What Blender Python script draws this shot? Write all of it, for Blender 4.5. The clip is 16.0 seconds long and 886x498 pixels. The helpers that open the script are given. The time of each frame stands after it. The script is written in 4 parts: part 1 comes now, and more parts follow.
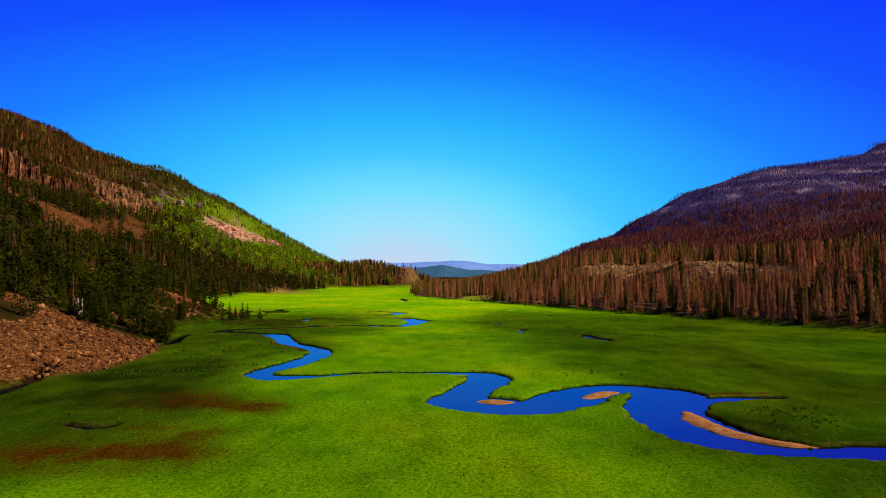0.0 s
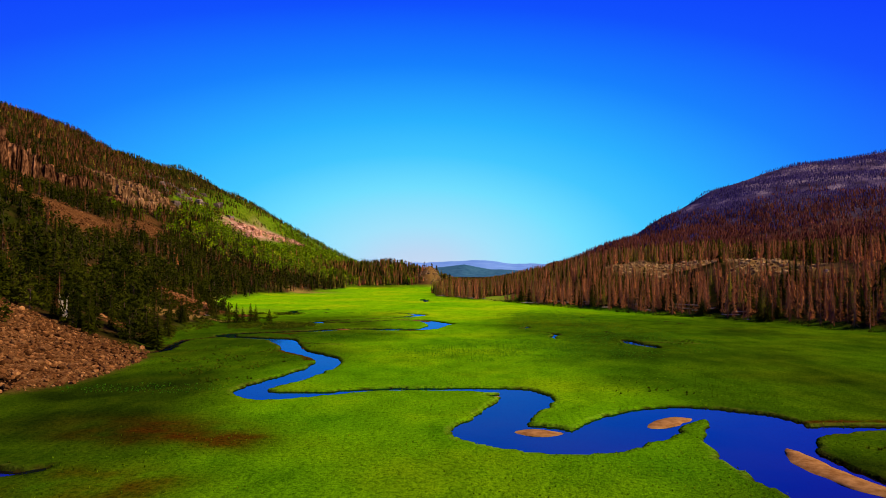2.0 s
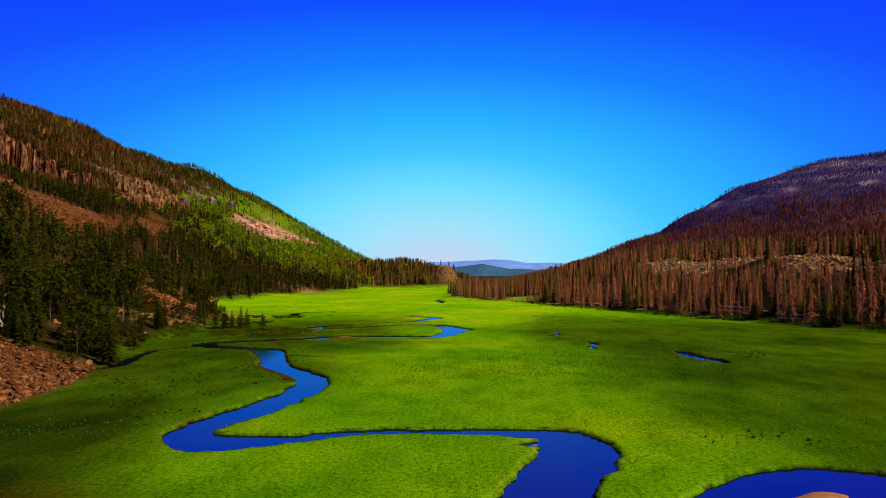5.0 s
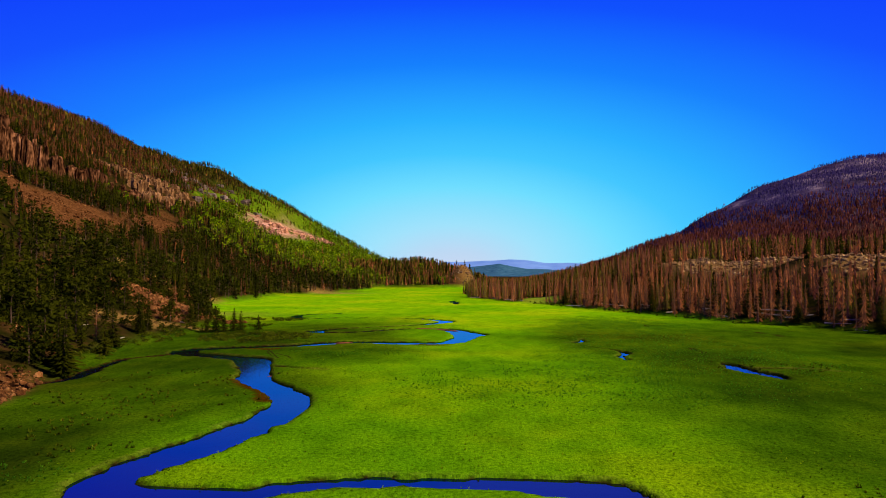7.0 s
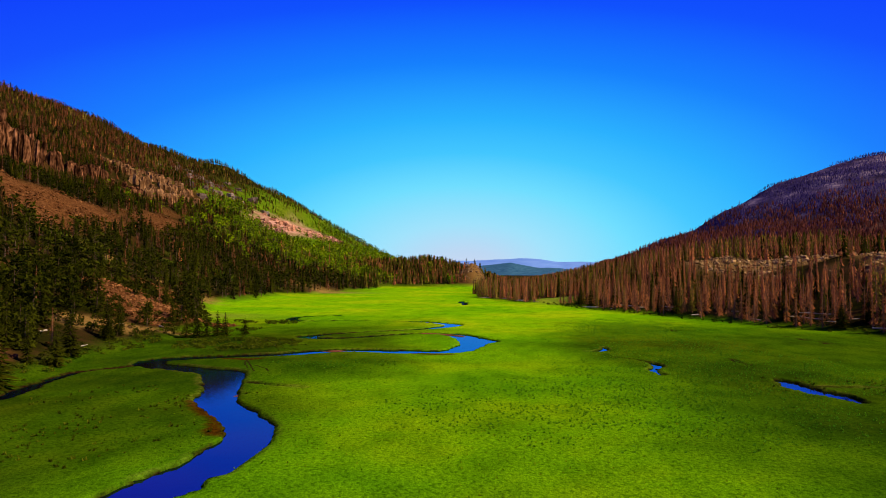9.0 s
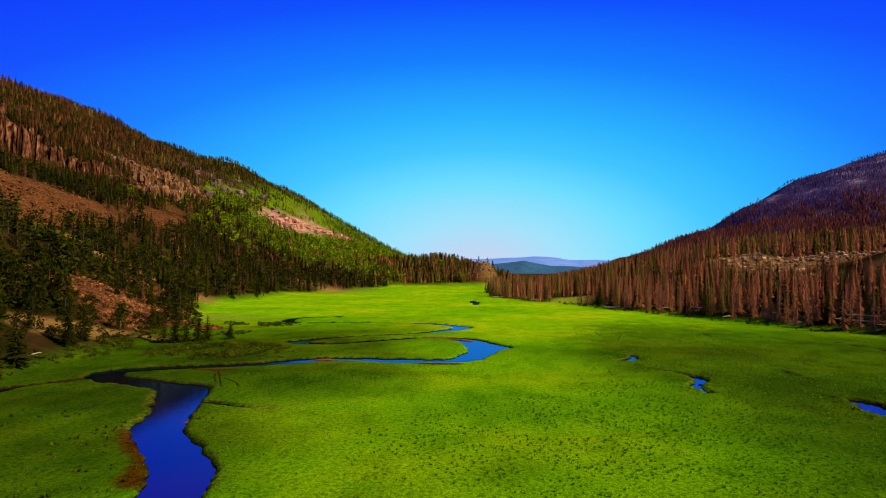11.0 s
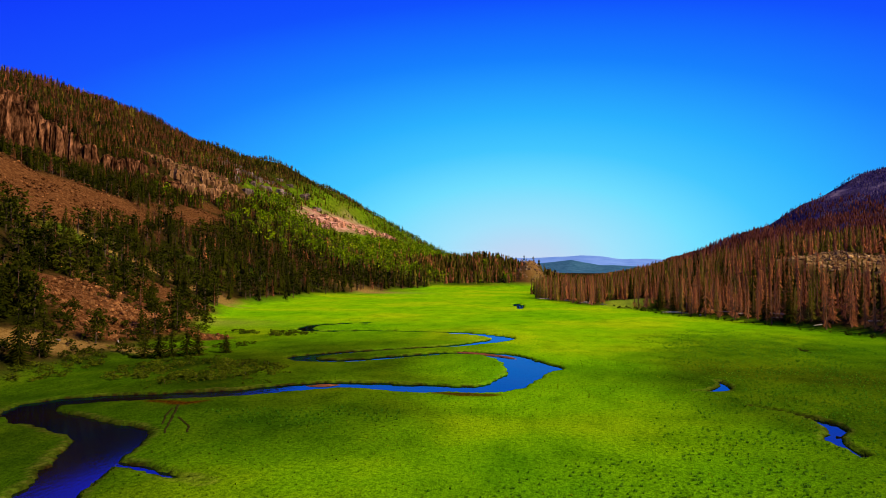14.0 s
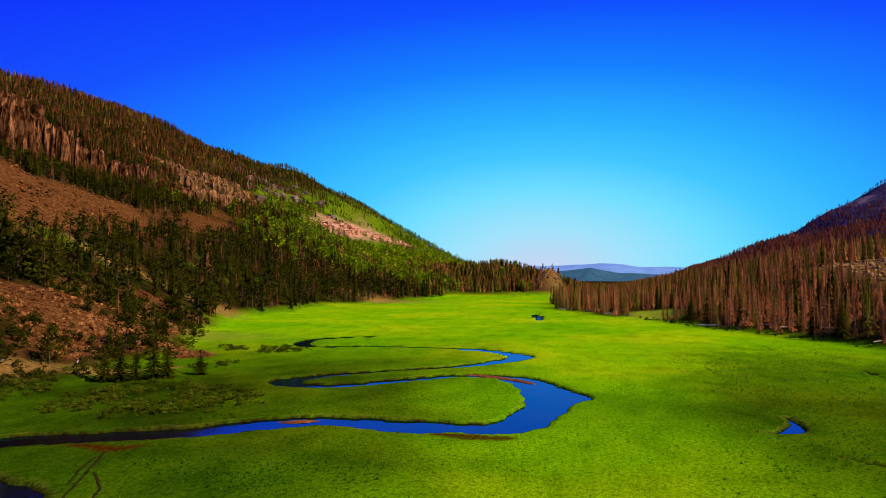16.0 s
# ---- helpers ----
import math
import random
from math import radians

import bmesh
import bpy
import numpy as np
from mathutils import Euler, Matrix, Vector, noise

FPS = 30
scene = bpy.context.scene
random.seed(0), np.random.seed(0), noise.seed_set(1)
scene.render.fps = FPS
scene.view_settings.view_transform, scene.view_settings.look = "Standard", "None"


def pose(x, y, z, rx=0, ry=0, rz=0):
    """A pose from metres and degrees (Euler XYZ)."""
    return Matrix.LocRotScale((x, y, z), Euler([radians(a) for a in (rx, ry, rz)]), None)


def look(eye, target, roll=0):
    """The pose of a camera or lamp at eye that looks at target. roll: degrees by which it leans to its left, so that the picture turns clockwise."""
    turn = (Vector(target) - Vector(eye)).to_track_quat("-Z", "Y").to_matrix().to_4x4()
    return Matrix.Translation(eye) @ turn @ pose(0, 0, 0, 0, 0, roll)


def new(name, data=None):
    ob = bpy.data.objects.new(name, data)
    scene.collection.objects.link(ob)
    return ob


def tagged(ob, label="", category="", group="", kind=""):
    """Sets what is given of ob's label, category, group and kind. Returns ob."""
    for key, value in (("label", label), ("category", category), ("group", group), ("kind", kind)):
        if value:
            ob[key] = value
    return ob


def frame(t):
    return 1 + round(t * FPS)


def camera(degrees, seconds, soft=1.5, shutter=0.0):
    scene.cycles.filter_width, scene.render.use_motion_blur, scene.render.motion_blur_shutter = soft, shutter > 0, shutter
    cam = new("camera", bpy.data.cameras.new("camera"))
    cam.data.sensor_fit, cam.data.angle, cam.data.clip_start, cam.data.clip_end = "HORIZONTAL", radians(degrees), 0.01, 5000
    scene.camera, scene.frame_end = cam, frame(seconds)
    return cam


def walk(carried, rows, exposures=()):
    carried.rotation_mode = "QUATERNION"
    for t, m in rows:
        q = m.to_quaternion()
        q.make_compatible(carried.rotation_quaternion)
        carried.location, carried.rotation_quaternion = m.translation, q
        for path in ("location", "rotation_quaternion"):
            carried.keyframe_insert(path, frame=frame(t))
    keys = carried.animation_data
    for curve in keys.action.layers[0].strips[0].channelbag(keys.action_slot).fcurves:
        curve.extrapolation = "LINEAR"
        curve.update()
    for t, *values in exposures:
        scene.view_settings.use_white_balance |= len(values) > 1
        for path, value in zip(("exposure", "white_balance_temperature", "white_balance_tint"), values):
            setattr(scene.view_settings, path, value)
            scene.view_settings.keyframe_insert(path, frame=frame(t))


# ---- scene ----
cam = camera(66.8, 16.0, soft=0.9)
PATH = [
    # seconds, x, y, z, yaw, pitch, roll
    (0.0, 0.00, 0.00, 23.00, -0.00, 1.92, 0.33),
    (0.5, -0.20, 6.17, 22.86, 0.53, 1.92, 0.26),
    (1.0, -0.46, 12.39, 22.71, 0.84, 1.90, 0.23),
    (1.5, -0.74, 18.75, 22.58, 1.57, 1.95, 0.25),
    (2.0, -1.00, 25.19, 22.46, 1.80, 1.89, 0.22),
    (2.5, -1.19, 31.57, 22.32, 1.93, 1.91, 0.19),
    (3.0, -1.30, 37.81, 22.18, 2.47, 1.92, 0.22),
    (3.5, -1.55, 44.07, 22.07, 2.59, 1.93, 0.22),
    (4.0, -1.81, 50.22, 21.99, 2.71, 1.89, 0.19),
    (6.5, -1.25, 79.76, 21.57, 4.50, 1.84, 0.19),
    (7.0, -1.18, 85.69, 21.49, 4.77, 1.85, 0.26),
    (7.5, -1.17, 91.61, 21.45, 4.88, 1.86, 0.29),
    (8.0, -1.18, 97.50, 21.46, 5.33, 1.80, 0.31),
    (8.5, -1.30, 103.39, 21.53, 5.53, 1.78, 0.30),
    (9.0, -1.42, 109.24, 21.58, 5.70, 1.74, 0.31),
    (11.5, -1.83, 138.01, 21.14, 7.54, 1.56, 0.29),
    (12.0, -1.98, 143.73, 21.12, 8.45, 1.54, 0.32),
    (12.5, -2.22, 149.52, 21.19, 9.20, 1.50, 0.30),
    (13.0, -2.42, 155.57, 21.36, 9.86, 1.52, 0.26),
    (13.5, -2.75, 161.37, 21.49, 10.57, 1.54, 0.25),
    (14.0, -3.13, 167.06, 21.59, 10.74, 1.52, 0.21),
    (14.5, -3.54, 172.95, 21.71, 10.78, 1.45, 0.18),
    (15.0, -3.97, 178.81, 21.77, 11.26, 1.43, 0.16),
    (15.5, -4.43, 184.59, 21.83, 11.76, 1.74, 0.17),
    (16.0, -5.07, 190.09, 21.83, 12.28, 2.19, 0.22),
]
walk(cam, [(t, pose(x, y, z, 90 + pitch, 0, yaw) @ pose(0, 0, 0, 0, 0, roll)) for t, x, y, z, yaw, pitch, roll in PATH],
     exposures=[(0, 0.6), (16, 0.6)])

# ---- daylight ----
SUN_AZ, SUN_EL = 104.0, 40.0
world = bpy.data.worlds.new("sky")
scene.world = world
world.use_nodes = True
wn, wl = world.node_tree.nodes, world.node_tree.links
sky = wn.new("ShaderNodeTexSky")
sky.sky_type = "NISHITA"
sky.sun_disc = False
sky.sun_elevation, sky.sun_rotation = radians(SUN_EL), radians(SUN_AZ)
sky.altitude, sky.air_density, sky.dust_density, sky.ozone_density = 2800, 1.0, 0.0, 2.5
# sky ramp fitted to the camera's view: white haze low ahead, deeper blue sideways
VIEW_AXIS = radians(3.8)
toward = wn.new("ShaderNodeTexCoord")
squash = wn.new("ShaderNodeVectorMath")
squash.operation = "DOT_PRODUCT"
squash.inputs[1].default_value = (0.5 * math.cos(VIEW_AXIS), 0.5 * math.sin(VIEW_AXIS), 0.0)
split = wn.new("ShaderNodeSeparateXYZ")
flat = wn.new("ShaderNodeCombineXYZ")
away = wn.new("ShaderNodeVectorMath")
away.operation = "LENGTH"
wl.new(toward.outputs["Generated"], squash.inputs[0])
wl.new(toward.outputs["Generated"], split.inputs[0])
wl.new(squash.outputs["Value"], flat.inputs[0])
wl.new(split.outputs["Z"], flat.inputs[2])
wl.new(flat.outputs[0], away.inputs[0])
air = wn.new("ShaderNodeValToRGB")
AIR = [(0.0, (0.58, 0.66, 0.86)), (0.03, (0.50, 0.68, 0.90)), (0.068, (0.35, 0.76, 0.97)), (0.124, (0.156, 0.73, 1.0)), (0.172, (0.050, 0.57, 1.0)),
       (0.22, (0.018, 0.44, 1.0)), (0.296, (0.003, 0.215, 1.0)), (0.373, (0.001, 0.078, 1.0)), (0.45, (0.0, 0.032, 0.98)), (1.0, (0.0, 0.012, 0.62))]
while len(air.color_ramp.elements) < len(AIR):
    air.color_ramp.elements.new(0.5)
for e, (at, col) in zip(air.color_ramp.elements, AIR):
    e.position, e.color = at, (*col, 1)
wl.new(away.outputs["Value"], air.inputs[0])
lift = wn.new("ShaderNodeVectorMath")
lift.operation = "SCALE"
lift.inputs["Scale"].default_value = 6.6
wl.new(air.outputs[0], lift.inputs[0])
blend = wn.new("ShaderNodeMix")
blend.data_type = "RGBA"
blend.inputs[0].default_value = 0.97
wl.new(sky.outputs[0], blend.inputs[6])
wl.new(lift.outputs[0], blend.inputs[7])
back = wn["Background"]
back.inputs["Strength"].default_value = 0.10
wl.new(blend.outputs[2], back.inputs["Color"])

sun_data = bpy.data.lights.new("sun", "SUN")
sun_data.energy, sun_data.angle, sun_data.color = 5.0, radians(0.5), (1.0, 0.84, 0.62)
sun = new("sun", sun_data)
sun.matrix_world = look((math.sin(radians(SUN_AZ)) * 300, math.cos(radians(SUN_AZ)) * 300 + 300, math.tan(radians(SUN_EL)) * 300), (0, 300, 0))


# ---- materials ----
def material(name, rough=0.9, spec=0.2):
    m = bpy.data.materials.new(name)
    m.use_nodes = True
    nt = m.node_tree
    b = nt.nodes["Principled BSDF"]
    b.inputs["Roughness"].default_value = rough
    b.inputs["Specular IOR Level"].default_value = spec
    return m, nt, b


def node(nt, kind, **inputs):
    n = nt.nodes.new(kind)
    for key, value in inputs.items():
        n.inputs[key.replace("_", " ")].default_value = value
    return n


def place_noise(nt, scale, detail=4.0, rough=0.55, stretch=(1, 1, 1), shift=(0, 0, 0)):
    """Noise laid over the world's metres; scale in 1 / metres."""
    pos = nt.nodes.new("ShaderNodeNewGeometry")
    mp = nt.nodes.new("ShaderNodeMapping")
    mp.inputs["Scale"].default_value, mp.inputs["Location"].default_value = stretch, shift
    nz = node(nt, "ShaderNodeTexNoise", Scale=scale, Detail=detail, Roughness=rough)
    nt.links.new(pos.outputs["Position"], mp.inputs[0])
    nt.links.new(mp.outputs[0], nz.inputs["Vector"])
    return nz.outputs["Fac"]


def ramp(nt, fac, stops):
    r = nt.nodes.new("ShaderNodeValToRGB")
    els = r.color_ramp.elements
    while len(els) < len(stops):
        els.new(0.5)
    for e, (at, col) in zip(els, stops):
        e.position, e.color = at, (*col, 1)
    nt.links.new(fac, r.inputs[0])
    return r.outputs[0]


def mix(nt, fac, a, b, how="MIX"):
    n = nt.nodes.new("ShaderNodeMix")
    n.data_type, n.blend_type = "RGBA", how
    for sock, v in ((n.inputs[0], fac), (n.inputs[6], a), (n.inputs[7], b)):
        if isinstance(v, (int, float)):
            sock.default_value = v
        elif isinstance(v, tuple):
            sock.default_value = (*v, 1)
        else:
            nt.links.new(v, sock)
    return n.outputs[2]


def attr(nt, name):
    n = nt.nodes.new("ShaderNodeAttribute")
    n.attribute_name = name
    return n.outputs["Fac"]


def calc(nt, how, a, b):
    n = nt.nodes.new("ShaderNodeMath")
    n.operation = how
    n.use_clamp = True
    for sock, v in zip(n.inputs, (a, b)):
        if isinstance(v, (int, float)):
            sock.default_value = v
        else:
            nt.links.new(v, sock)
    return n.outputs[0]


def bump(nt, b, height, strength, distance):
    n = node(nt, "ShaderNodeBump", Strength=strength, Distance=distance)
    nt.links.new(height, n.inputs["Height"])
    nt.links.new(n.outputs[0], b.inputs["Normal"])


def ground_material():
    m, nt, b = material("meadow_and_slopes", 1.0, 0.0)
    broad = place_noise(nt, 0.018, 5, 0.6)
    mid = place_noise(nt, 0.16, 4, 0.6, (1, 0.6, 1))
    fine = place_noise(nt, 1.5, 3, 0.7)
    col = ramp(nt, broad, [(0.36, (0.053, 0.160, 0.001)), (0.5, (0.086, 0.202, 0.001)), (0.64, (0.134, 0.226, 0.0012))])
    # brighter grass colour down the valley, standing in for the view's brighter middle
    brightened = ramp(nt, broad, [(0.36, (0.108, 0.285, 0.001)), (0.5, (0.155, 0.322, 0.001)), (0.64, (0.238, 0.350, 0.002))])
    col = mix(nt, attr(nt, "mid_view_bright"), col, brightened)
    dapple = ramp(nt, mid, [(0.3, (0.66, 0.72, 0.66)), (0.5, (1.0, 1.0, 1.0)), (0.7, (1.18, 1.12, 1.08))])
    col = mix(nt, 1.0, col, dapple, "MULTIPLY")
    speck = ramp(nt, fine, [(0.34, (0.46, 0.56, 0.45)), (0.5, (1.0, 1.0, 1.0)), (0.66, (1.25, 1.22, 1.15))])
    col = mix(nt, 0.85, col, speck, "MULTIPLY")
    grain = ramp(nt, place_noise(nt, 5.5, 2, 0.7), [(0.32, (0.35, 0.44, 0.35)), (0.5, (1.0, 1.0, 1.0)), (0.68, (1.45, 1.4, 1.3))])
    col = mix(nt, 0.65, col, grain, "MULTIPLY")
    # darker grass colour painted at the sides, standing in for the view's dim edges
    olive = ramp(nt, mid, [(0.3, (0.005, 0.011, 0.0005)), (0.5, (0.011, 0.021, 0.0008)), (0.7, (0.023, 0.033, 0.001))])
    col = mix(nt, attr(nt, "edge_falloff"), col, mix(nt, 0.8, olive, speck, "MULTIPLY"))
    rust = ramp(nt, fine, [(0.3, (0.014, 0.003, 0.0005)), (0.7, (0.070, 0.018, 0.001))])
    col = mix(nt, attr(nt, "rust"), col, rust)
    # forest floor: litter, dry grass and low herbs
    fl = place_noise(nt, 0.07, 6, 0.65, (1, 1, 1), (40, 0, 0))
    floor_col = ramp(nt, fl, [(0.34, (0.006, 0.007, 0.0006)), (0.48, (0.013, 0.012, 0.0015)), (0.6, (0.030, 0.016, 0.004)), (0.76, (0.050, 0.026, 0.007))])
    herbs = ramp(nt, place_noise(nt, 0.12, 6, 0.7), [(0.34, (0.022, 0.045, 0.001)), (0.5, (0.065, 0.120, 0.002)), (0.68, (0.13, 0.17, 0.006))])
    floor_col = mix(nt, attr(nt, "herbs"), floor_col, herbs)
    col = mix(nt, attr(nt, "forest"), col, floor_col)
    stone = place_noise(nt, 0.5, 8, 0.75)
    stone_col = ramp(nt, stone, [(0.32, (0.016, 0.006, 0.0015)), (0.47, (0.068, 0.024, 0.006)), (0.64, (0.15, 0.066, 0.019))])
    col = mix(nt, attr(nt, "scree"), col, stone_col)
    # upper mountain ground: purple stands in for haze over rock and soil
    hazed_high_col = ramp(nt, place_noise(nt, 0.012, 7, 0.7, (1, 1, 2.5)), [(0.35, (0.030, 0.018, 0.028)), (0.52, (0.080, 0.053, 0.075)), (0.66, (0.25, 0.18, 0.15))])
    col = mix(nt, attr(nt, "high"), col, hazed_high_col)
    pink = ramp(nt, place_noise(nt, 0.09, 6, 0.7), [(0.32, (0.10, 0.048, 0.022)), (0.48, (0.30, 0.14, 0.075)), (0.66, (0.48, 0.27, 0.17))])
    col = mix(nt, attr(nt, "pink"), col, pink)
    tan = ramp(nt, fine, [(0.3, (0.13, 0.060, 0.010)), (0.7, (0.32, 0.19, 0.045))])
    col = mix(nt, attr(nt, "straw"), col, tan)
    # bank soil, its colour blackened to carry the undercut edge's shade
    shaded_dirt = ramp(nt, fine, [(0.3, (0.005, 0.002, 0.001)), (0.7, (0.026, 0.010, 0.003))])
    col = mix(nt, attr(nt, "shaded_soil"), col, shaded_dirt)
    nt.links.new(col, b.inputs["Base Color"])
    bump(nt, b, calc(nt, "ADD", fine, calc(nt, "MULTIPLY", mid, 0.6)), 0.9, 0.35)
    return m


def leaf_material(name, dark, light, thin=0.18, rough=0.8):
    """Foliage that differs from tree to tree and from branch to branch."""
    m, nt, b = material(name, rough, 0.0)
    g = nt.nodes.new("ShaderNodeNewGeometry")
    o = nt.nodes.new("ShaderNodeObjectInfo")
    t = calc(nt, "FRACT", calc(nt, "ADD", attr(nt, "tint"), calc(nt, "MULTIPLY", o.outputs["Random"], 0.9)), 0.0)
    f = calc(nt, "ADD", calc(nt, "MULTIPLY", t, 0.65), calc(nt, "MULTIPLY", g.outputs["Random Per Island"], 0.35))
    mid = tuple(0.5 * (a + c) for a, c in zip(dark, light))
    col = ramp(nt, f, [(0.05, dark), (0.5, mid), (0.95, light)])
    nt.links.new(col, b.inputs["Base Color"])
    glow = nt.nodes.new("ShaderNodeBsdfTranslucent")
    both = nt.nodes.new("ShaderNodeMixShader")
    both.inputs[0].default_value = thin
    nt.links.new(col, glow.inputs["Color"])
    nt.links.new(b.outputs[0], both.inputs[1])
    nt.links.new(glow.outputs[0], both.inputs[2])
    nt.links.new(both.outputs[0], nt.nodes["Material Output"].inputs["Surface"])
    return m


def stone_material(name, dark, mid, light, scale=0.8, lo=0.3, hi=0.68):
    m, nt, b = material(name, 1.0, 0.0)
    o = nt.nodes.new("ShaderNodeObjectInfo")
    n1 = place_noise(nt, scale, 8, 0.7, (1, 1, 0.35))
    n2 = place_noise(nt, scale * 7, 4, 0.7, (1, 1, 0.35))
    col = ramp(nt, n1, [(lo, dark), (0.48, mid), (hi, light)])
    g = nt.nodes.new("ShaderNodeNewGeometry")
    vary = ramp(nt, calc(nt, "FRACT", calc(nt, "ADD", g.outputs["Random Per Island"], o.outputs["Random"]), 0.0),
                [(0.0, (0.6, 0.56, 0.54)), (1.0, (1.3, 1.25, 1.2))])
    col = mix(nt, 1.0, col, vary, "MULTIPLY")
    nt.links.new(col, b.inputs["Base Color"])
    bump(nt, b, n2, 0.8, 0.25)
    return m


def water_material():
    """Dark peaty water under a gloss that deepens the sky's blue."""
    m, nt, b = material("river_water", 0.05, 0.0)
    n = place_noise(nt, 0.05, 3, 0.5)
    nt.links.new(ramp(nt, n, [(0.35, (0.002, 0.002, 0.008)), (0.65, (0.008, 0.003, 0.003))]), b.inputs["Base Color"])
    rip = node(nt, "ShaderNodeBump", Strength=0.06, Distance=0.1)
    nt.links.new(place_noise(nt, 2.2, 3, 0.6, (1, 0.45, 1)), rip.inputs["Height"])
    gloss = node(nt, "ShaderNodeBsdfGlossy", Roughness=0.05, Color=(0.07, 0.38, 1.0, 1.0))
    edge = node(nt, "ShaderNodeFresnel", IOR=2.1)
    both = nt.nodes.new("ShaderNodeMixShader")
    for n in (gloss, edge):
        nt.links.new(rip.outputs[0], n.inputs["Normal"])
    nt.links.new(edge.outputs[0], both.inputs[0])
    nt.links.new(b.outputs[0], both.inputs[1])
    nt.links.new(gloss.outputs[0], both.inputs[2])
    nt.links.new(both.outputs[0], nt.nodes["Material Output"].inputs["Surface"])
    return m


def plain_noise_material(name, dark, light, scale, rough=0.9):
    m, nt, b = material(name, rough, 0.0)
    n = place_noise(nt, scale, 5, 0.65)
    nt.links.new(ramp(nt, n, [(0.32, dark), (0.68, light)]), b.inputs["Base Color"])
    bump(nt, b, n, 0.4, 0.1)
    return m


M_GROUND = ground_material()
M_WATER = water_material()
M_SPRUCE = leaf_material("spruce_needles", (0.006, 0.008, 0.0004), (0.038, 0.039, 0.0012))
M_THICKET = leaf_material("thicket_leaves", (0.008, 0.011, 0.0006), (0.042, 0.045, 0.002))
M_OLIVE = leaf_material("yellowing_needles", (0.055, 0.052, 0.004), (0.26, 0.205, 0.016))
M_DEAD = leaf_material("dead_needles", (0.060, 0.017, 0.005), (0.58, 0.195, 0.052))
M_BROWN = leaf_material("brown_needles", (0.030, 0.010, 0.003), (0.17, 0.055, 0.017))
M_RUST = leaf_material("rusty_needles", (0.045, 0.012, 0.006), (0.26, 0.078, 0.036))
# grey twigs with the purple of distance haze put into their colour
M_HAZED_TWIGS = leaf_material("hazed_grey_twigs", (0.026, 0.017, 0.058), (0.125, 0.080, 0.175))
M_ASPEN = leaf_material("aspen_leaves", (0.070, 0.125, 0.001), (0.22, 0.29, 0.002))
M_WILLOW = leaf_material("willow_leaves", (0.028, 0.042, 0.001), (0.095, 0.110, 0.004))
M_TUFT = leaf_material("sedge_blades", (0.055, 0.125, 0.001), (0.14, 0.20, 0.002))
M_LILY = leaf_material("broad_leaves", (0.034, 0.115, 0.004), (0.075, 0.185, 0.006), 0.4)
M_SEDGE_DIMMED = leaf_material("dark_sedge", (0.018, 0.042, 0.001), (0.060, 0.090, 0.001))
M_BENCHROCK = stone_material("bench_rock", (0.11, 0.055, 0.014), (0.36, 0.21, 0.065), (0.55, 0.37, 0.15), 0.4)
M_BARK = plain_noise_material("bark", (0.025, 0.014, 0.008), (0.12, 0.075, 0.045), 3.0)
M_SNAG = plain_noise_material("bleached_wood", (0.22, 0.17, 0.11), (0.50, 0.40, 0.27), 3.0)
M_ROCK = stone_material("scree_stone", (0.030, 0.011, 0.003), (0.125, 0.048, 0.013), (0.29, 0.140, 0.044), 0.6)
M_CLIFF = stone_material("cliff_rock", (0.006, 0.0025, 0.001), (0.045, 0.017, 0.006), (0.26, 0.115, 0.048), 0.3, 0.38, 0.66)
M_PALEROCK = stone_material("pale_rock", (0.09, 0.05, 0.02), (0.24, 0.15, 0.065), (0.42, 0.29, 0.15), 0.4)
M_GREYROCK = stone_material("grey_rock", (0.035, 0.026, 0.020), (0.12, 0.085, 0.060), (0.27, 0.20, 0.145), 0.1)
M_TANROCK = stone_material("tan_rock", (0.035, 0.015, 0.006), (0.14, 0.068, 0.024), (0.34, 0.19, 0.08), 0.3)
M_DRYTRUNK = plain_noise_material("dry_trunk", (0.09, 0.034, 0.014), (0.30, 0.145, 0.065), 1.5)
M_PINK = stone_material("pink_rock", (0.14, 0.06, 0.03), (0.34, 0.16, 0.08), (0.48, 0.28, 0.17), 0.08)
M_SAND = plain_noise_material("river_sand", (0.15, 0.058, 0.012), (0.33, 0.155, 0.042), 0.7)
M_MUD = plain_noise_material("wet_red_mud", (0.06, 0.018, 0.008), (0.20, 0.065, 0.025), 0.9, 0.6)
M_TRAIL = plain_noise_material("trodden_mud", (0.008, 0.009, 0.001), (0.030, 0.028, 0.005), 1.2)
# the blue of distance haze is mixed into these two base colours
M_FAR = plain_noise_material("hazed_woods", (0.012, 0.055, 0.085), (0.045, 0.12, 0.15), 0.05)
M_FARTHER = plain_noise_material("hazed_ridge", (0.10, 0.21, 0.40), (0.15, 0.27, 0.46), 0.008)

# ---- the lie of the land ----
def vnoise(x, y, seed=0):
    """Smooth value noise in -1..1 on a unit lattice."""
    xi, yi = np.floor(x).astype(np.int64), np.floor(y).astype(np.int64)
    u, v = x - xi, y - yi
    u, v = u * u * (3 - 2 * u), v * v * (3 - 2 * v)

    def h(i, j):
        n = (i * 374761393 + j * 668265263 + seed * 974634777) & 0x7FFFFFFF
        n = ((n ^ (n >> 13)) * 1274126177) & 0x7FFFFFFF
        return ((n ^ (n >> 16)) & 0xFFFF) / 32767.5 - 1.0

    return (h(xi, yi) * (1 - u) + h(xi + 1, yi) * u) * (1 - v) + (h(xi, yi + 1) * (1 - u) + h(xi + 1, yi + 1) * u) * v


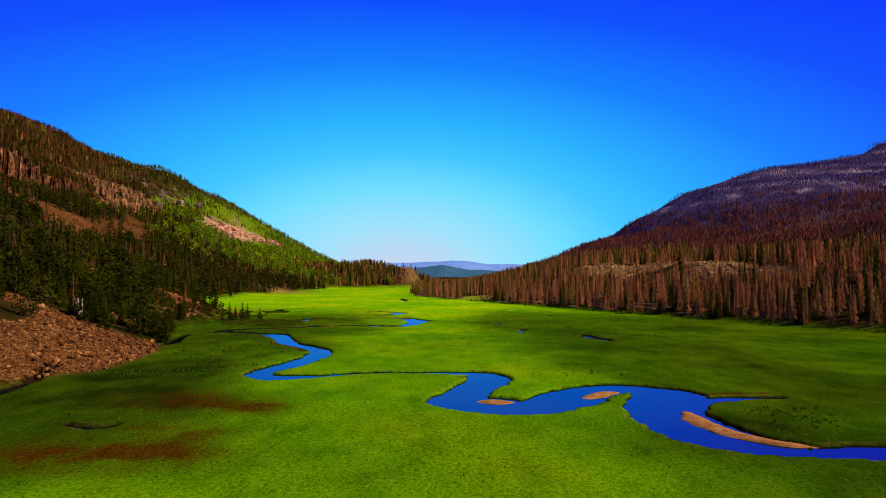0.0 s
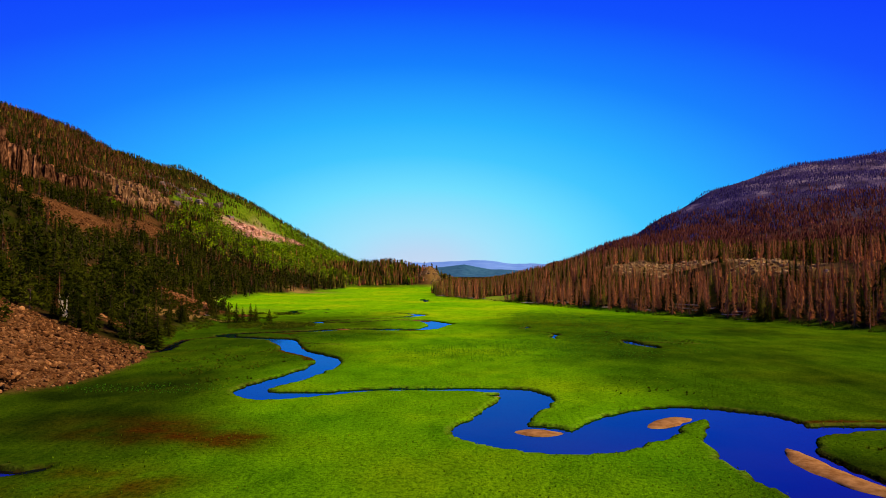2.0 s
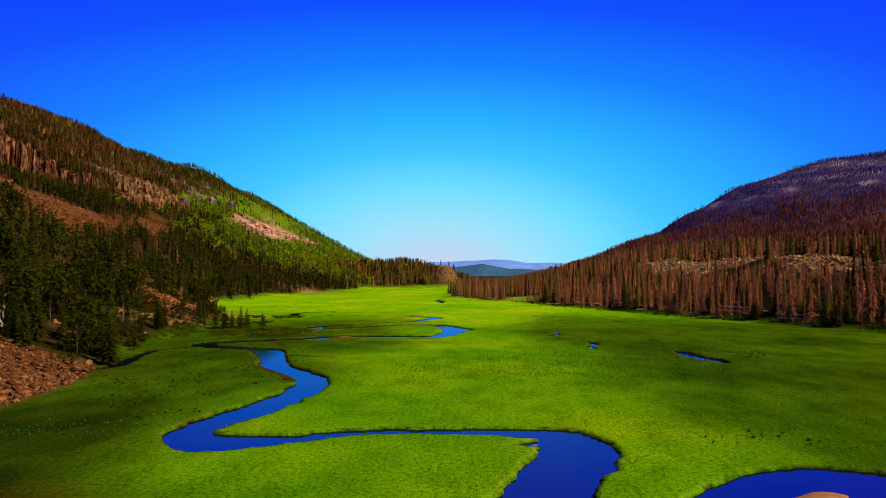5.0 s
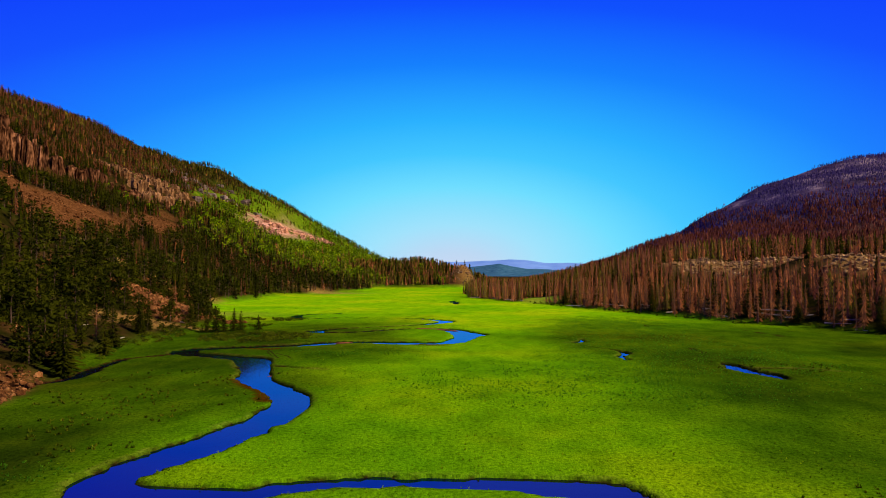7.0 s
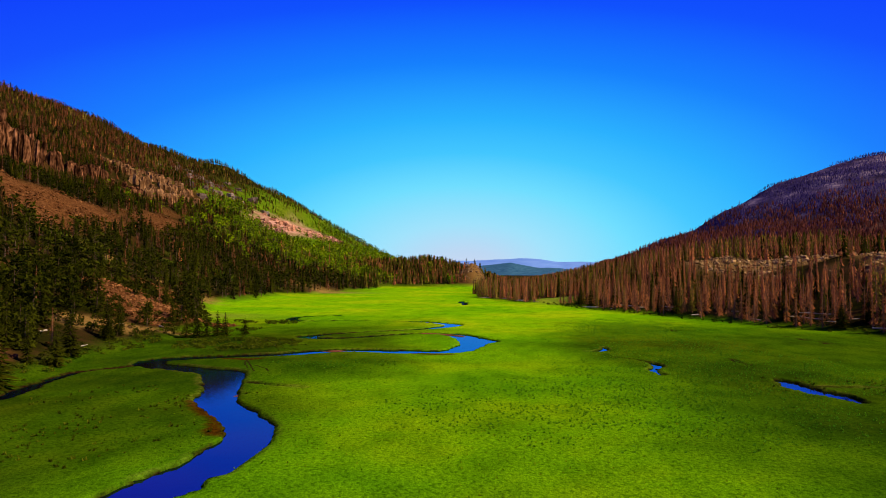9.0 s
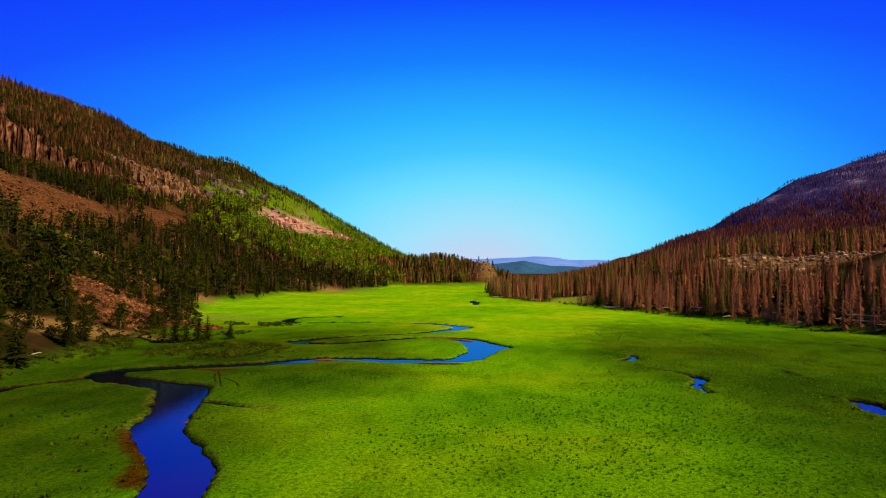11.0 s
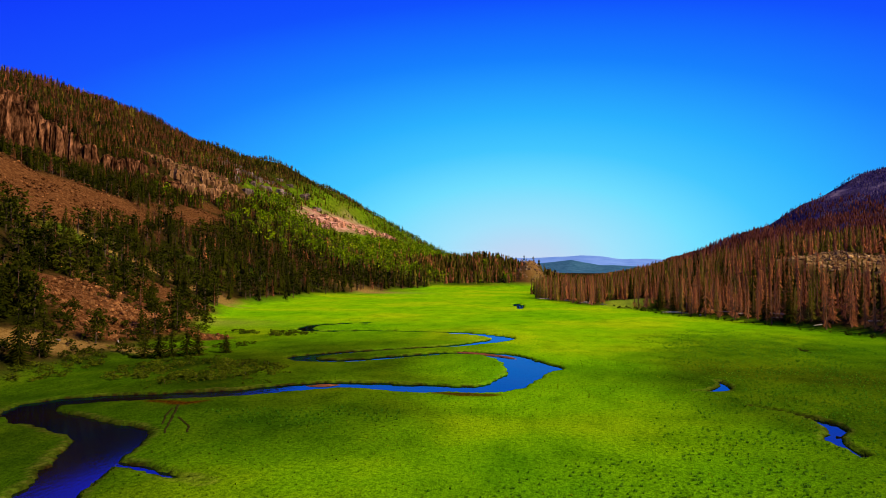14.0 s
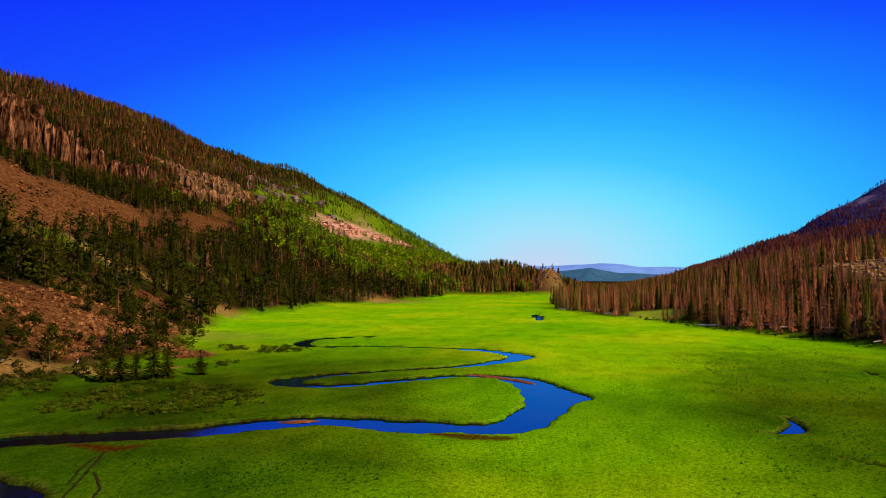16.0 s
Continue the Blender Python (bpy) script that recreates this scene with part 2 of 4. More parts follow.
def fbm(x, y, size, octaves=4, seed=0):
    out, amp = 0.0, 1.0
    for n in range(octaves):
        out = out + amp * vnoise(x / size + 17.3 * n, y / size - 9.1 * n, seed + n)
        size, amp = size / 2.03, amp * 0.5
    return out


def sstep(a, b, v):
    w = np.clip((v - a) / (b - a), 0, 1)
    return w * w * (3 - 2 * w)


FOOT_Y = [-4000, 0, 60, 130, 150, 180, 215, 260, 310, 350, 400, 490, 640, 700, 830, 960, 1200, 1500, 5000]
FOOT_X = [-140, -100, -92, -86, -80, -83, -90, -102, -104, -112, -140, -172, -176, -165, -140, -128, -150, -190, -260]


def foot_left(y):
    return np.interp(y, FOOT_Y, FOOT_X)


def from_left(x, y):
    """Metres into the western slope."""
    return foot_left(y) - x + 5 * vnoise(x / 23, y / 19, 5) * sstep(240, 420, y)


def from_right(x, y):
    """Metres behind the eastern tree line."""
    return (x - 85) * 0.875 + (y - 420) * 0.485 + 6 * vnoise(x / 31, y / 27, 6)


def cliff_line(y):
    """How far up the western slope the foot of the upper cliff band runs."""
    return np.interp(y, [300, 470, 592, 626, 712, 780, 903, 1100, 1300, 1600, 5000], [262, 264, 258, 258, 272, 280, 262, 310, 320, 285, 285])


def land(x, y):
    """Height of the dry land, without the river's bed."""
    x, y = np.asarray(x, float), np.asarray(y, float)
    s = np.maximum(from_left(x, y), 0)
    crest = np.interp(y, [-4000, 300, 800, 900, 1050, 1160, 1370, 1560, 1650, 1720, 2100, 5000], [300, 275, 257, 251, 236, 246, 241, 246, 262, 215, 185, 60])
    rise = (0.26 * s + 0.00050 * s * s) * np.interp(y, [100, 300, 450, 500, 600, 700, 800, 1300, 1560, 1750], [1.1, 1.2, 1.5, 1.45, 1.25, 1.12, 1.0, 1.0, 1.11, 1.22])
    left = np.where(rise < 0.8 * crest, rise, crest * (0.8 + 0.25 * np.tanh((rise / crest - 0.8) / 0.25)))
    left = left * (1 - sstep(1720, 2750, y + 0.15 * x + 110))
    left = left + 6 * sstep(90, 260, s) * sstep(1330, 1500, y) * (1 - sstep(1900, 2300, y))
    rough = sstep(10, 120, s)
    left = left + rough * (9 * fbm(x, y, 150, 4, 11) + 2.2 * fbm(x, y, 22, 3, 12))
    # cliff band high on the western slope
    c = s - cliff_line(y) - 7 * fbm(x, y, 50, 3, 21)
    there = np.interp(y, [380, 470, 650, 760, 950, 1050, 1330, 1450, 1640, 1740], [0, 0.95, 0.9, 0.5, 0.45, 0.3, 0.3, 0.7, 0.7, 0])
    wall = np.interp(y, [450, 600, 660, 720, 780], [40, 38, 30, 22, 19])
    left = left + there * (wall * sstep(0, 14, c) * (1 - sstep(20, 160, c)) - 8 * sstep(-90, -5, c) * (1 - sstep(-5, 4, c)))
    # low wooded spur that closes the valley ahead
    spur = 29 * np.exp(-(((x + 110) / 70) ** 2 + ((y - 985) / 75) ** 2))
    knob = 21 * np.exp(-(((x + 47) / 14) ** 2 + ((y - 935) / 22) ** 2))
    r = np.maximum(from_right(x, y), 0)
    w = np.maximum((x + 31) * 0.9945 - (y - 630) * 0.1045, 0)
    m = np.minimum(r, w)
    near = 27 * np.tanh(0.27 * m / 27) * sstep(-30, 130, x) + 0.035 * m
    near = near * (1 - 0.38 * sstep(600, 900, y))
    near = near + sstep(5, 80, m) * (6 * fbm(x, y, 110, 4, 31) + 1.5 * fbm(x, y, 18, 3, 32))
    near = near + 6 * sstep(45, 75, r) * (1 - sstep(100, 170, r)) * np.exp(-(((x - 150) / 60) ** 2))
    top = np.interp(x, [-200, 100, 336, 433, 598, 720, 840, 950, 1145, 1300, 1500, 1535, 1700, 2600], [0, 10, 54, 91, 150, 218, 292, 344, 403, 422, 450, 480, 505, 520])
    top = top + 6 * fbm(x, y, 260, 3, 41)
    run = np.clip((y - 900) / 1500, 0, 1.25)
    far = top * np.where(run < 1, run ** 1.15, 1 - 2.2 * (run - 1)) * sstep(0, 160, m)
    steps = 5 * np.sin(far / 15.0 + 1.2 * fbm(x, y, 330, 2, 43)) + 6 * fbm(x, y, 200, 4, 42)
    far = far + sstep(30, 140, far) * steps
    right = np.maximum(near, far)
    meadow = 0.05 * fbm(x, y, 13, 3, 51) + 0.09 * fbm(x, y, 60, 2, 52)
    hills = np.maximum(left, 0) + spur + knob + np.maximum(right, 0)
    return hills + meadow * (1 - sstep(0, 6, hills))

# ---- the river's course: x, y, half width ----
RIVER = [
    (215, 20, 6), (165, 30, 6), (128, 44, 5.5), (96, 64, 5), (74, 79, 5), (57.4, 88.0, 4.2), (46.6, 87.5, 2.3), (40.9, 89.0, 2.3), (36.5, 93.0, 3.0), (34.5, 104.5, 4.2), (38.0, 116.0, 6.5),
    (43.0, 128.5, 7.0), (37.0, 136.3, 4.2), (29.0, 133.5, 4.5), (22.8, 124.0, 6.5), (14.3, 114.6, 4.8), (6.5, 115.2, 3.8),
    (1.9, 121.0, 4.6), (5.2, 131.2, 4.4), (10.2, 146.0, 4.8), (8.5, 153.4, 3.6), (-0.4, 155.0, 2.1), (-17.1, 153.8, 1.8), (-27.6, 149.0, 2.6),
    (-36.5, 146.8, 4.6),
]
RIVER_MID = [
    (-36.5, 146.8, 4.6), (-41.5, 152.0, 3.0), (-38.5, 163.0, 4.0), (-35.0, 178.0, 3.6), (-34.3, 189.0, 3.3), (-37.2, 199.5, 3.2),
    (-44.0, 209.0, 3.0), (-50.0, 217.5, 3.4), (-53.2, 226.5, 3.0), (-57.5, 236.5, 3.9), (-61.0, 244.0, 4.4), (-70.0, 248.5, 3.6),
    (-79.0, 252.0, 3.8), (-84.5, 258.5, 3.4), (-79.0, 264.6, 3.6), (-69.5, 269.2, 3.5), (-60.0, 274.4, 3.4), (-50.5, 282.5, 3.7),
    (-42.0, 286.2, 3.1), (-32.8, 285.2, 4.2), (-24.2, 286.2, 3.4), (-16.5, 287.8, 3.8), (-13.0, 300.5, 3.6), (-11.0, 314.0, 5.0),
]
RIVER_UP = [
    (-11.0, 314.0, 6.0), (-14.5, 323.5, 4.6), (-22.1, 334.6, 3.4), (-32.7, 334.6, 2.3), (-43.8, 325.0, 2.5), (-53.8, 316.2, 2.4),
    (-63.0, 315.3, 3.1), (-65.5, 320.5, 3.4), (-59.2, 330.3, 2.0), (-47.9, 339.6, 1.7), (-35.6, 350.0, 2.2), (-26.0, 363.0, 3.1),
    (-24.0, 374.0, 3.4), (-33.0, 383.7, 2.4), (-50.0, 388.5, 1.9), (-70.4, 387.6, 1.9), (-87.4, 382.5, 2.4), (-95.5, 393.0, 2.6), (-93.8, 408.0, 2.2),
    (-80.0, 420.0, 1.4),
]
BACKWATER = [(44.0, 121.0, 3.0), (53.0, 125.2, 2.4), (62.5, 126.0, 1.6)]
CREEK = [(-80.5, 112.0, 1.0), (-82.6, 126.4, 1.3), (-84.5, 138.0, 1.5), (-86.9, 151.5, 1.2)]
CREEK_UP = [(-90.0, 200.0, 1.2), (-85.5, 212.0, 1.6), (-88.5, 226.0, 1.7), (-90.5, 240.0, 1.5), (-84.0, 250.0, 1.4), (-80.0, 252.0, 1.2)]
POOL_WEST = [(-56.3, 101.0, 0.35), (-50.5, 99.0, 1.0), (-48.0, 103.0, 0.35)]
POND = [(52.0, 250.5, 1.2), (52.8, 240.0, 2.6), (55.6, 232.5, 2.4), (56.2, 227.5, 0.9)]
POND_ARM = [(52.8, 242.0, 0.5), (60.0, 242.5, 0.5), (68.0, 242.5, 0.4), (74.0, 238.0, 0.3)]
POOL_NORTH = [(19.3, 292.6, 0.5), (22.2, 293.2, 1.0), (24.4, 298.5, 0.8), (25.2, 304.0, 0.3)]
SIDE_ARM = [(-52.2, 233.8, 1.0), (-47.0, 232.0, 0.7), (-42.5, 230.3, 0.45), (-39.3, 229.4, 0.25)]
DITCH = [(25.0, 281.0, 0.25), (30.0, 275.6, 0.35), (32.5, 268.0, 1.0), (29.8, 261.8, 0.7), (30.1, 253.0, 0.3)]
BAR_A = [(5.0, 121.4, 1.2), (8.0, 121.8, 3.6), (11.5, 121.6, 3.3), (14.4, 121.8, 1.2)]
BAR_B = [(24.8, 123.4, 1.0), (28.0, 126.6, 2.6), (32.0, 130.8, 3.2), (36.0, 132.4, 1.0)]
BAR_C = [(41.0, 115.0, 1.2), (40.6, 108.0, 3.0), (42.0, 99.5, 3.2), (45.5, 93.5, 2.2), (51.0, 90.6, 0.8)]
BAR_D = [(37.6, 104.0, 1.8), (38.4, 98.5, 2.4), (42.0, 92.8, 2.2), (48.0, 89.6, 1.6)]
BAR_E = [(3.4, 148.6, 0.9), (4.8, 148.8, 1.3), (6.2, 150.0, 0.9)]
FAR_POOL = [(-36.0, 567.0, 1.8), (-31.0, 545.0, 2.4), (-29.0, 522.0, 1.6)]


def course(points, step=0.8):
    """A smooth line through the points, sampled closely: x, y, half width."""
    p = np.array(points, float)
    p = np.vstack([2 * p[0] - p[1], p, 2 * p[-1] - p[-2]])
    out = []
    for a, b, c, d in zip(p, p[1:], p[2:], p[3:]):
        n = max(2, int(np.hypot(*(c - b)[:2]) / step))
        u = np.linspace(0, 1, n, endpoint=False)[:, None]
        out.append(0.5 * (2 * b + (c - a) * u + (2 * a - 5 * b + 4 * c - d) * u**2 + (3 * b - a - 3 * c + d) * u**3))
    out = np.vstack(out + [p[-2:-1]])
    out[:, 2] = np.maximum(out[:, 2], 0.2)
    return out


COURSES = [course(c) for c in (RIVER, RIVER_MID, RIVER_UP, BACKWATER, POOL_WEST, POND, POND_ARM, POOL_NORTH, SIDE_ARM, DITCH, FAR_POOL, BAR_A, BAR_B, BAR_C, BAR_D, BAR_E)]


DRY = [course(c) for c in (CREEK, CREEK_UP, [(52.4, 281.4, 0.4), (52.8, 275.2, 0.7), (53.2, 269.5, 0.4)],
                           [(88.3, 345.4, 0.3), (90.8, 337.0, 0.5), (93.0, 326.2, 0.5), (94.5, 318.5, 0.3)],
                           [(47.9, 247.3, 0.3), (52.5, 247.4, 0.6)], [(57.3, 353.5, 0.4), (57.6, 365.2, 0.5)])]
MUD = [course(c) for c in (
    [(-40.8, 198.2, 0.7), (-46.6, 206.6, 1.3), (-53.0, 214.4, 0.9)],
    [(-71.0, 264.4, 0.8), (-66.5, 264.3, 1.1), (-62.4, 264.0, 1.4), (-60.5, 266.0, 0.6)],
    [(-42.5, 199.0, 0.8), (-40.4, 196.0, 1.6), (-38.8, 193.0, 0.8)],
    [(-25.5, 280.8, 0.8), (-20.5, 280.4, 1.9), (-15.0, 280.6, 0.9)],
    [(47.0, 127.6, 0.7), (54.0, 129.2, 1.1), (62.0, 129.4, 0.8)],
)]


def to_water(x, y, lines=COURSES):
    """Metres to the nearest water's edge, less than nothing in the water."""
    x, y = np.asarray(x, float).ravel(), np.asarray(y, float).ravel()
    best = np.full(x.shape, 60.0)
    for c in lines:
        lo, hi = c[:, :2].min(0) - 14, c[:, :2].max(0) + 14
        some = np.nonzero((x > lo[0]) & (x < hi[0]) & (y > lo[1]) & (y < hi[1]))[0]
        for k in range(0, len(some), 4000):
            i = some[k:k + 4000]
            d = np.hypot(x[i, None] - c[None, :, 0], y[i, None] - c[None, :, 1]) - c[None, :, 2]
            best[i] = np.minimum(best[i], d.min(1))
    ragged = 0.55 * vnoise(x / 2.7, y / 2.7, 61) + 0.3 * vnoise(x / 0.9, y / 0.9, 62)
    return best + ragged * np.clip(best + 3, 0, 1)


# ---- mesh helpers ----
def mesh_from(name, verts, tris, mats, index=None, tint=None, smooth=False):
    me = bpy.data.meshes.new(name)
    verts, tris = np.asarray(verts, np.float32), np.asarray(tris, np.int32)
    k = tris.shape[1]
    me.vertices.add(len(verts))
    me.vertices.foreach_set("co", verts.ravel())
    me.loops.add(tris.size)
    me.loops.foreach_set("vertex_index", tris.ravel())
    me.polygons.add(len(tris))
    me.polygons.foreach_set("loop_start", np.arange(0, tris.size, k, dtype=np.int32))
    if index is not None:
        me.polygons.foreach_set("material_index", np.asarray(index, np.int32))
    me.polygons.foreach_set("use_smooth", np.full(len(tris), smooth))
    for m in mats:
        me.materials.append(m)
    if tint is not None:
        a = me.attributes.new("tint", "FLOAT", "POINT")
        a.data.foreach_set("value", np.asarray(tint, np.float32))
    me.update(calc_edges=True)
    return me


def part(name, me, parent, label="", at=None):
    ob = new(name, me)
    ob.parent = parent
    if at is not None:
        ob.matrix_basis = at
    return tagged(ob, label)


def add_layer(me, name, values):
    a = me.attributes.new(name, "FLOAT", "POINT")
    a.data.foreach_set("value", np.asarray(values, np.float32))


def axis_steps(core_lo, core_hi, step, lo, hi, grow, most):
    mid = np.arange(core_lo, core_hi + step / 2, step)
    up, s = [core_hi], step
    while up[-1] < hi:
        s = min(s * grow, most)
        up.append(up[-1] + s)
    down, s = [core_lo], step
    while down[-1] > lo:
        s = min(s * grow, most)
        down.append(down[-1] - s)
    return np.concatenate([down[:0:-1], mid, up[1:]])


OPEN_RIB = course([(-262, 470, 8), (-233, 472, 7), (-210, 488, 6), (-190, 493, 6), (-176, 489, 5)], 3)
ROCK_SPILL = course([(-176, 346, 6), (-160, 346, 8), (-143, 341, 8), (-133, 350, 8), (-126, 362, 7), (-110, 352, 4)], 3)
OCHRE_FOOT = course([(-124, 290, 5), (-114, 304, 4), (-107, 319, 3.5), (-100, 330, 3)], 3)


def near_line(x, y, line):
    """1 on a strip of ground along the line, falling to 0 at its ragged edge."""
    x, y = np.asarray(x, float), np.asarray(y, float)
    out = np.zeros(x.shape)
    some = np.nonzero((x > -310) & (x < -80) & (y > 260) & (y < 530))[0]
    if len(some):
        d = (np.hypot(x[some, None] - line[None, :, 0], y[some, None] - line[None, :, 1]) - line[None, :, 2]).min(1)
        out[some] = 1 - sstep(-2, 3, d + 3.0 * fbm(x[some], y[some], 11, 2, 78))
    return out


def rib_amount(x, y):
    """Open ribs of ochre grass running down the western slope."""
    return np.maximum(near_line(x, y, OPEN_RIB), near_line(x, y, OCHRE_FOOT))


def bench_amount(x, y):
    """The tan boulder bench among the dead trees of the eastern slope."""
    r = from_right(x, y)
    return sstep(54, 64, r) * (1 - sstep(116, 130, r + 12 * fbm(x, y, 35, 3, 71))) * np.exp(-(((x - 153) / 38) ** 2) ** 2) * sstep(-1.0, -0.3, fbm(x, y, 30, 3, 74))


def scree_amount(x, y):
    """Where stones cover the western slope."""
    s = from_left(x, y)
    wob = 12 * fbm(x, y, 35, 3, 71)
    pile = sstep(-4, 3, s + 0.3 * wob) * (1 - sstep(30, 42, s + wob)) * sstep(118, 135, y) * (1 - sstep(200, 222, y + 0.5 * wob))
    top = np.interp(y, [430, 520, 600, 660, 720], [164, 168, 173, 165, 160])
    low = np.interp(y, [430, 520, 600, 660, 720], [88, 95, 125, 150, 175])
    fan = sstep(low - 12, low + 6, s + wob) * (1 - sstep(top - 4, top + 10, s + wob)) * sstep(400, 450, y) * (1 - sstep(615, 650, y))
    low2, top2 = np.interp(y, [620, 670, 740, 830], [112, 128, 165, 225]), np.interp(y, [620, 735, 830], [150, 203, 250])
    fan2 = sstep(low2 - 6, low2 + 4, s + 0.6 * wob) * (1 - sstep(top2 - 4, top2 + 6, s + 0.6 * wob)) * sstep(630, 660, y) * (1 - sstep(820, 845, y))
    low_rocks = 0.8 * sstep(4, 10, s) * (1 - sstep(48, 70, s + wob)) * sstep(215, 240, y) * (1 - sstep(470, 520, y)) * sstep(-0.35 + 0.45 * (y < 335), 0.25 + 0.45 * (y < 335), fbm(x, y, 24, 3, 72))
    low_rocks = low_rocks + 0.85 * np.exp(-(((x + 136) / 17) ** 2 + ((y - 336) / 15) ** 2) ** 2) + 0.7 * np.exp(-(((x + 164) / 9) ** 2 + ((y - 432) / 12) ** 2) ** 2)
    low_rocks = np.maximum(low_rocks, 0.95 * near_line(x, y, ROCK_SPILL))
    knob = np.exp(-(((x + 45) / 15) ** 2 + ((y - 925) / 20) ** 2)) * 1.6
    band = 0.75 * sstep(-8, 0, s - cliff_line(y)) * (1 - sstep(14, 30, s - cliff_line(y))) * sstep(900, 960, y) * (1 - sstep(1640, 1720, y)) * sstep(-0.5, 0.1, fbm(x, y, 60, 3, 73))
    c = s - cliff_line(y) - 7 * fbm(x, y, 50, 3, 21)
    face = 0.4 * sstep(-6, -2, c) * (1 - sstep(6, 11, c)) * sstep(440, 470, y) * (1 - sstep(930, 970, y)) * sstep(-0.45, 0.15, fbm(x, y, 26, 2, 76) + 0.5 * (y < 660))
    bench = bench_amount(x, y)
    crags = 0.8 * sstep(0.5, 0.75, fbm(x, y, 180, 4, 75)) * sstep(1250, 1500, y) * sstep(250, 400, x)
    return np.clip(pile + fan + fan2 + face + low_rocks + knob + band * (1 - 0.7 * (y > 1200)) + bench + crags, 0, 1)


def edge_falloff_side(x, y):
    """Darkening painted toward the meadow's sides and near end, in place of lens falloff."""
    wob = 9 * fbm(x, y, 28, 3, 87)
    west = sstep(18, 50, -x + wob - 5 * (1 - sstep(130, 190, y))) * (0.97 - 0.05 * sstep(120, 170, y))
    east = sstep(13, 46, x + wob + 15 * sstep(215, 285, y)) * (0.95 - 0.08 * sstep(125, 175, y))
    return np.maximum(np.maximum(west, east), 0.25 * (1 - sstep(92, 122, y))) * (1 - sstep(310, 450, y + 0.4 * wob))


def pink_amount(x, y):
    """The bare pink bank far along the western slope."""
    s = from_left(x, y) + 9 * fbm(x, y, 45, 3, 77)
    low, high = bank_edges(y)
    return sstep(low - 3, low + 5, s) * (1 - sstep(high - 5, high + 4, s)) * sstep(1005, 1030, y) * (1 - sstep(1570, 1620, y))


def bank_edges(y):
    """Lower and upper edge of the pink bank, in metres into the slope."""
    return np.interp(y, [1010, 1083, 1300, 1632], [213, 184, 208, 243]), np.interp(y, [1010, 1145, 1466, 1632], [226, 264, 288, 254])


def clearing(x, y):
    """A stony grass bay in the eastern tree line."""
    return np.exp(-(((x - 28) / 13) ** 2 + ((y - 562) / 30) ** 2) ** 2)


def build_ground():
    xs = axis_steps(-98, 72, 0.74, -4800, 4800, 1.08, 64)
    ys = axis_steps(66, 345, 0.74, -1500, 4900, 1.055, 50)
    X, Y = np.meshgrid(xs, ys)
    x, y = X.ravel(), Y.ravel()
    d = to_water(x, y)
    z = land(x, y)
    bed = -1.8
    cut = sstep(-0.75, 0.2, d)
    z = bed + (z - bed) * cut
    dry = to_water(x, y, DRY)
    z = z - 0.6 * (1 - sstep(-0.8, 0.3, dry))
    n, m = len(xs), len(ys)
    i = (np.arange(m - 1)[:, None] * n + np.arange(n - 1)[None]).ravel()
    me = mesh_from("ground", np.stack([x, y, z], 1), np.stack([i, i + 1, i + n + 1, i + n], 1), [M_GROUND], smooth=True)
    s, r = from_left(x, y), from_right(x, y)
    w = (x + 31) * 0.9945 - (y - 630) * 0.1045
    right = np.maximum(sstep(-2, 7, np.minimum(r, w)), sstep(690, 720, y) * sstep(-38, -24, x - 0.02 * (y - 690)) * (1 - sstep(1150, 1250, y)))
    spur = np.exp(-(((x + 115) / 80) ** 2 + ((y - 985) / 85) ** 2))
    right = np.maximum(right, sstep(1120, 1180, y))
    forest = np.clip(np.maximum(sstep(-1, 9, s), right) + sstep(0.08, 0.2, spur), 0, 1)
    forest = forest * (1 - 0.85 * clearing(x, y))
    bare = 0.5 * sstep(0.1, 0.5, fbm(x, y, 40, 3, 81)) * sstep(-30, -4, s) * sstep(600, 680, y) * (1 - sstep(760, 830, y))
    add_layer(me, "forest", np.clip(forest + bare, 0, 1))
    add_layer(me, "scree", scree_amount(x, y))
    rust = np.exp(-(((x + 42) / 13) ** 2 + ((y - 84) / 7) ** 2)) + 0.7 * np.exp(-(((x + 38) / 8) ** 2 + ((y - 97) / 5) ** 2)) + 0.5 * np.exp(-(((x + 45) / 9) ** 2 + ((y - 116) / 5) ** 2))
    rust = rust + 0.55 * np.exp(-(((x + 32) / 9) ** 2 + ((y - 114) / 6) ** 2)) + 0.45 * np.exp(-(((x + 46) / 11) ** 2 + ((y - 123) / 5) ** 2))
    rust = 1.5 * rust * (0.75 + 0.5 * fbm(x, y, 5, 3, 82))
    add_layer(me, "rust", np.clip(np.maximum(rust, 1 - sstep(-0.7, 0.5, to_water(x, y, MUD))), 0, 0.9))
    side = edge_falloff_side(x, y)
    edge_falloff = side * (0.86 + 0.12 * fbm(x, y, 26, 3, 83)) + 0.12 * sstep(0.2, 0.8, fbm(x, y, 34, 3, 84)) * (1 - sstep(380, 500, y))
    add_layer(me, "edge_falloff", np.clip(edge_falloff, 0, 1))
    add_layer(me, "mid_view_bright", sstep(195, 375, y + 40 * fbm(x, y, 70, 3, 88)) * (1 - 0.4 * sstep(40, 80, x)))
    add_layer(me, "herbs", np.clip(sstep(930, 1020, y) * (1 - sstep(330, 400, s)) * (s > 0) + 0.5 * sstep(0.2, 0.5, fbm(x, y, 38, 3, 89)) * sstep(300, 420, y) * (x < -20) * (s < 140), 0, 1))
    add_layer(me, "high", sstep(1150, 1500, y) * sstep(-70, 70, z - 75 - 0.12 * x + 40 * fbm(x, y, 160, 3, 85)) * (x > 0))
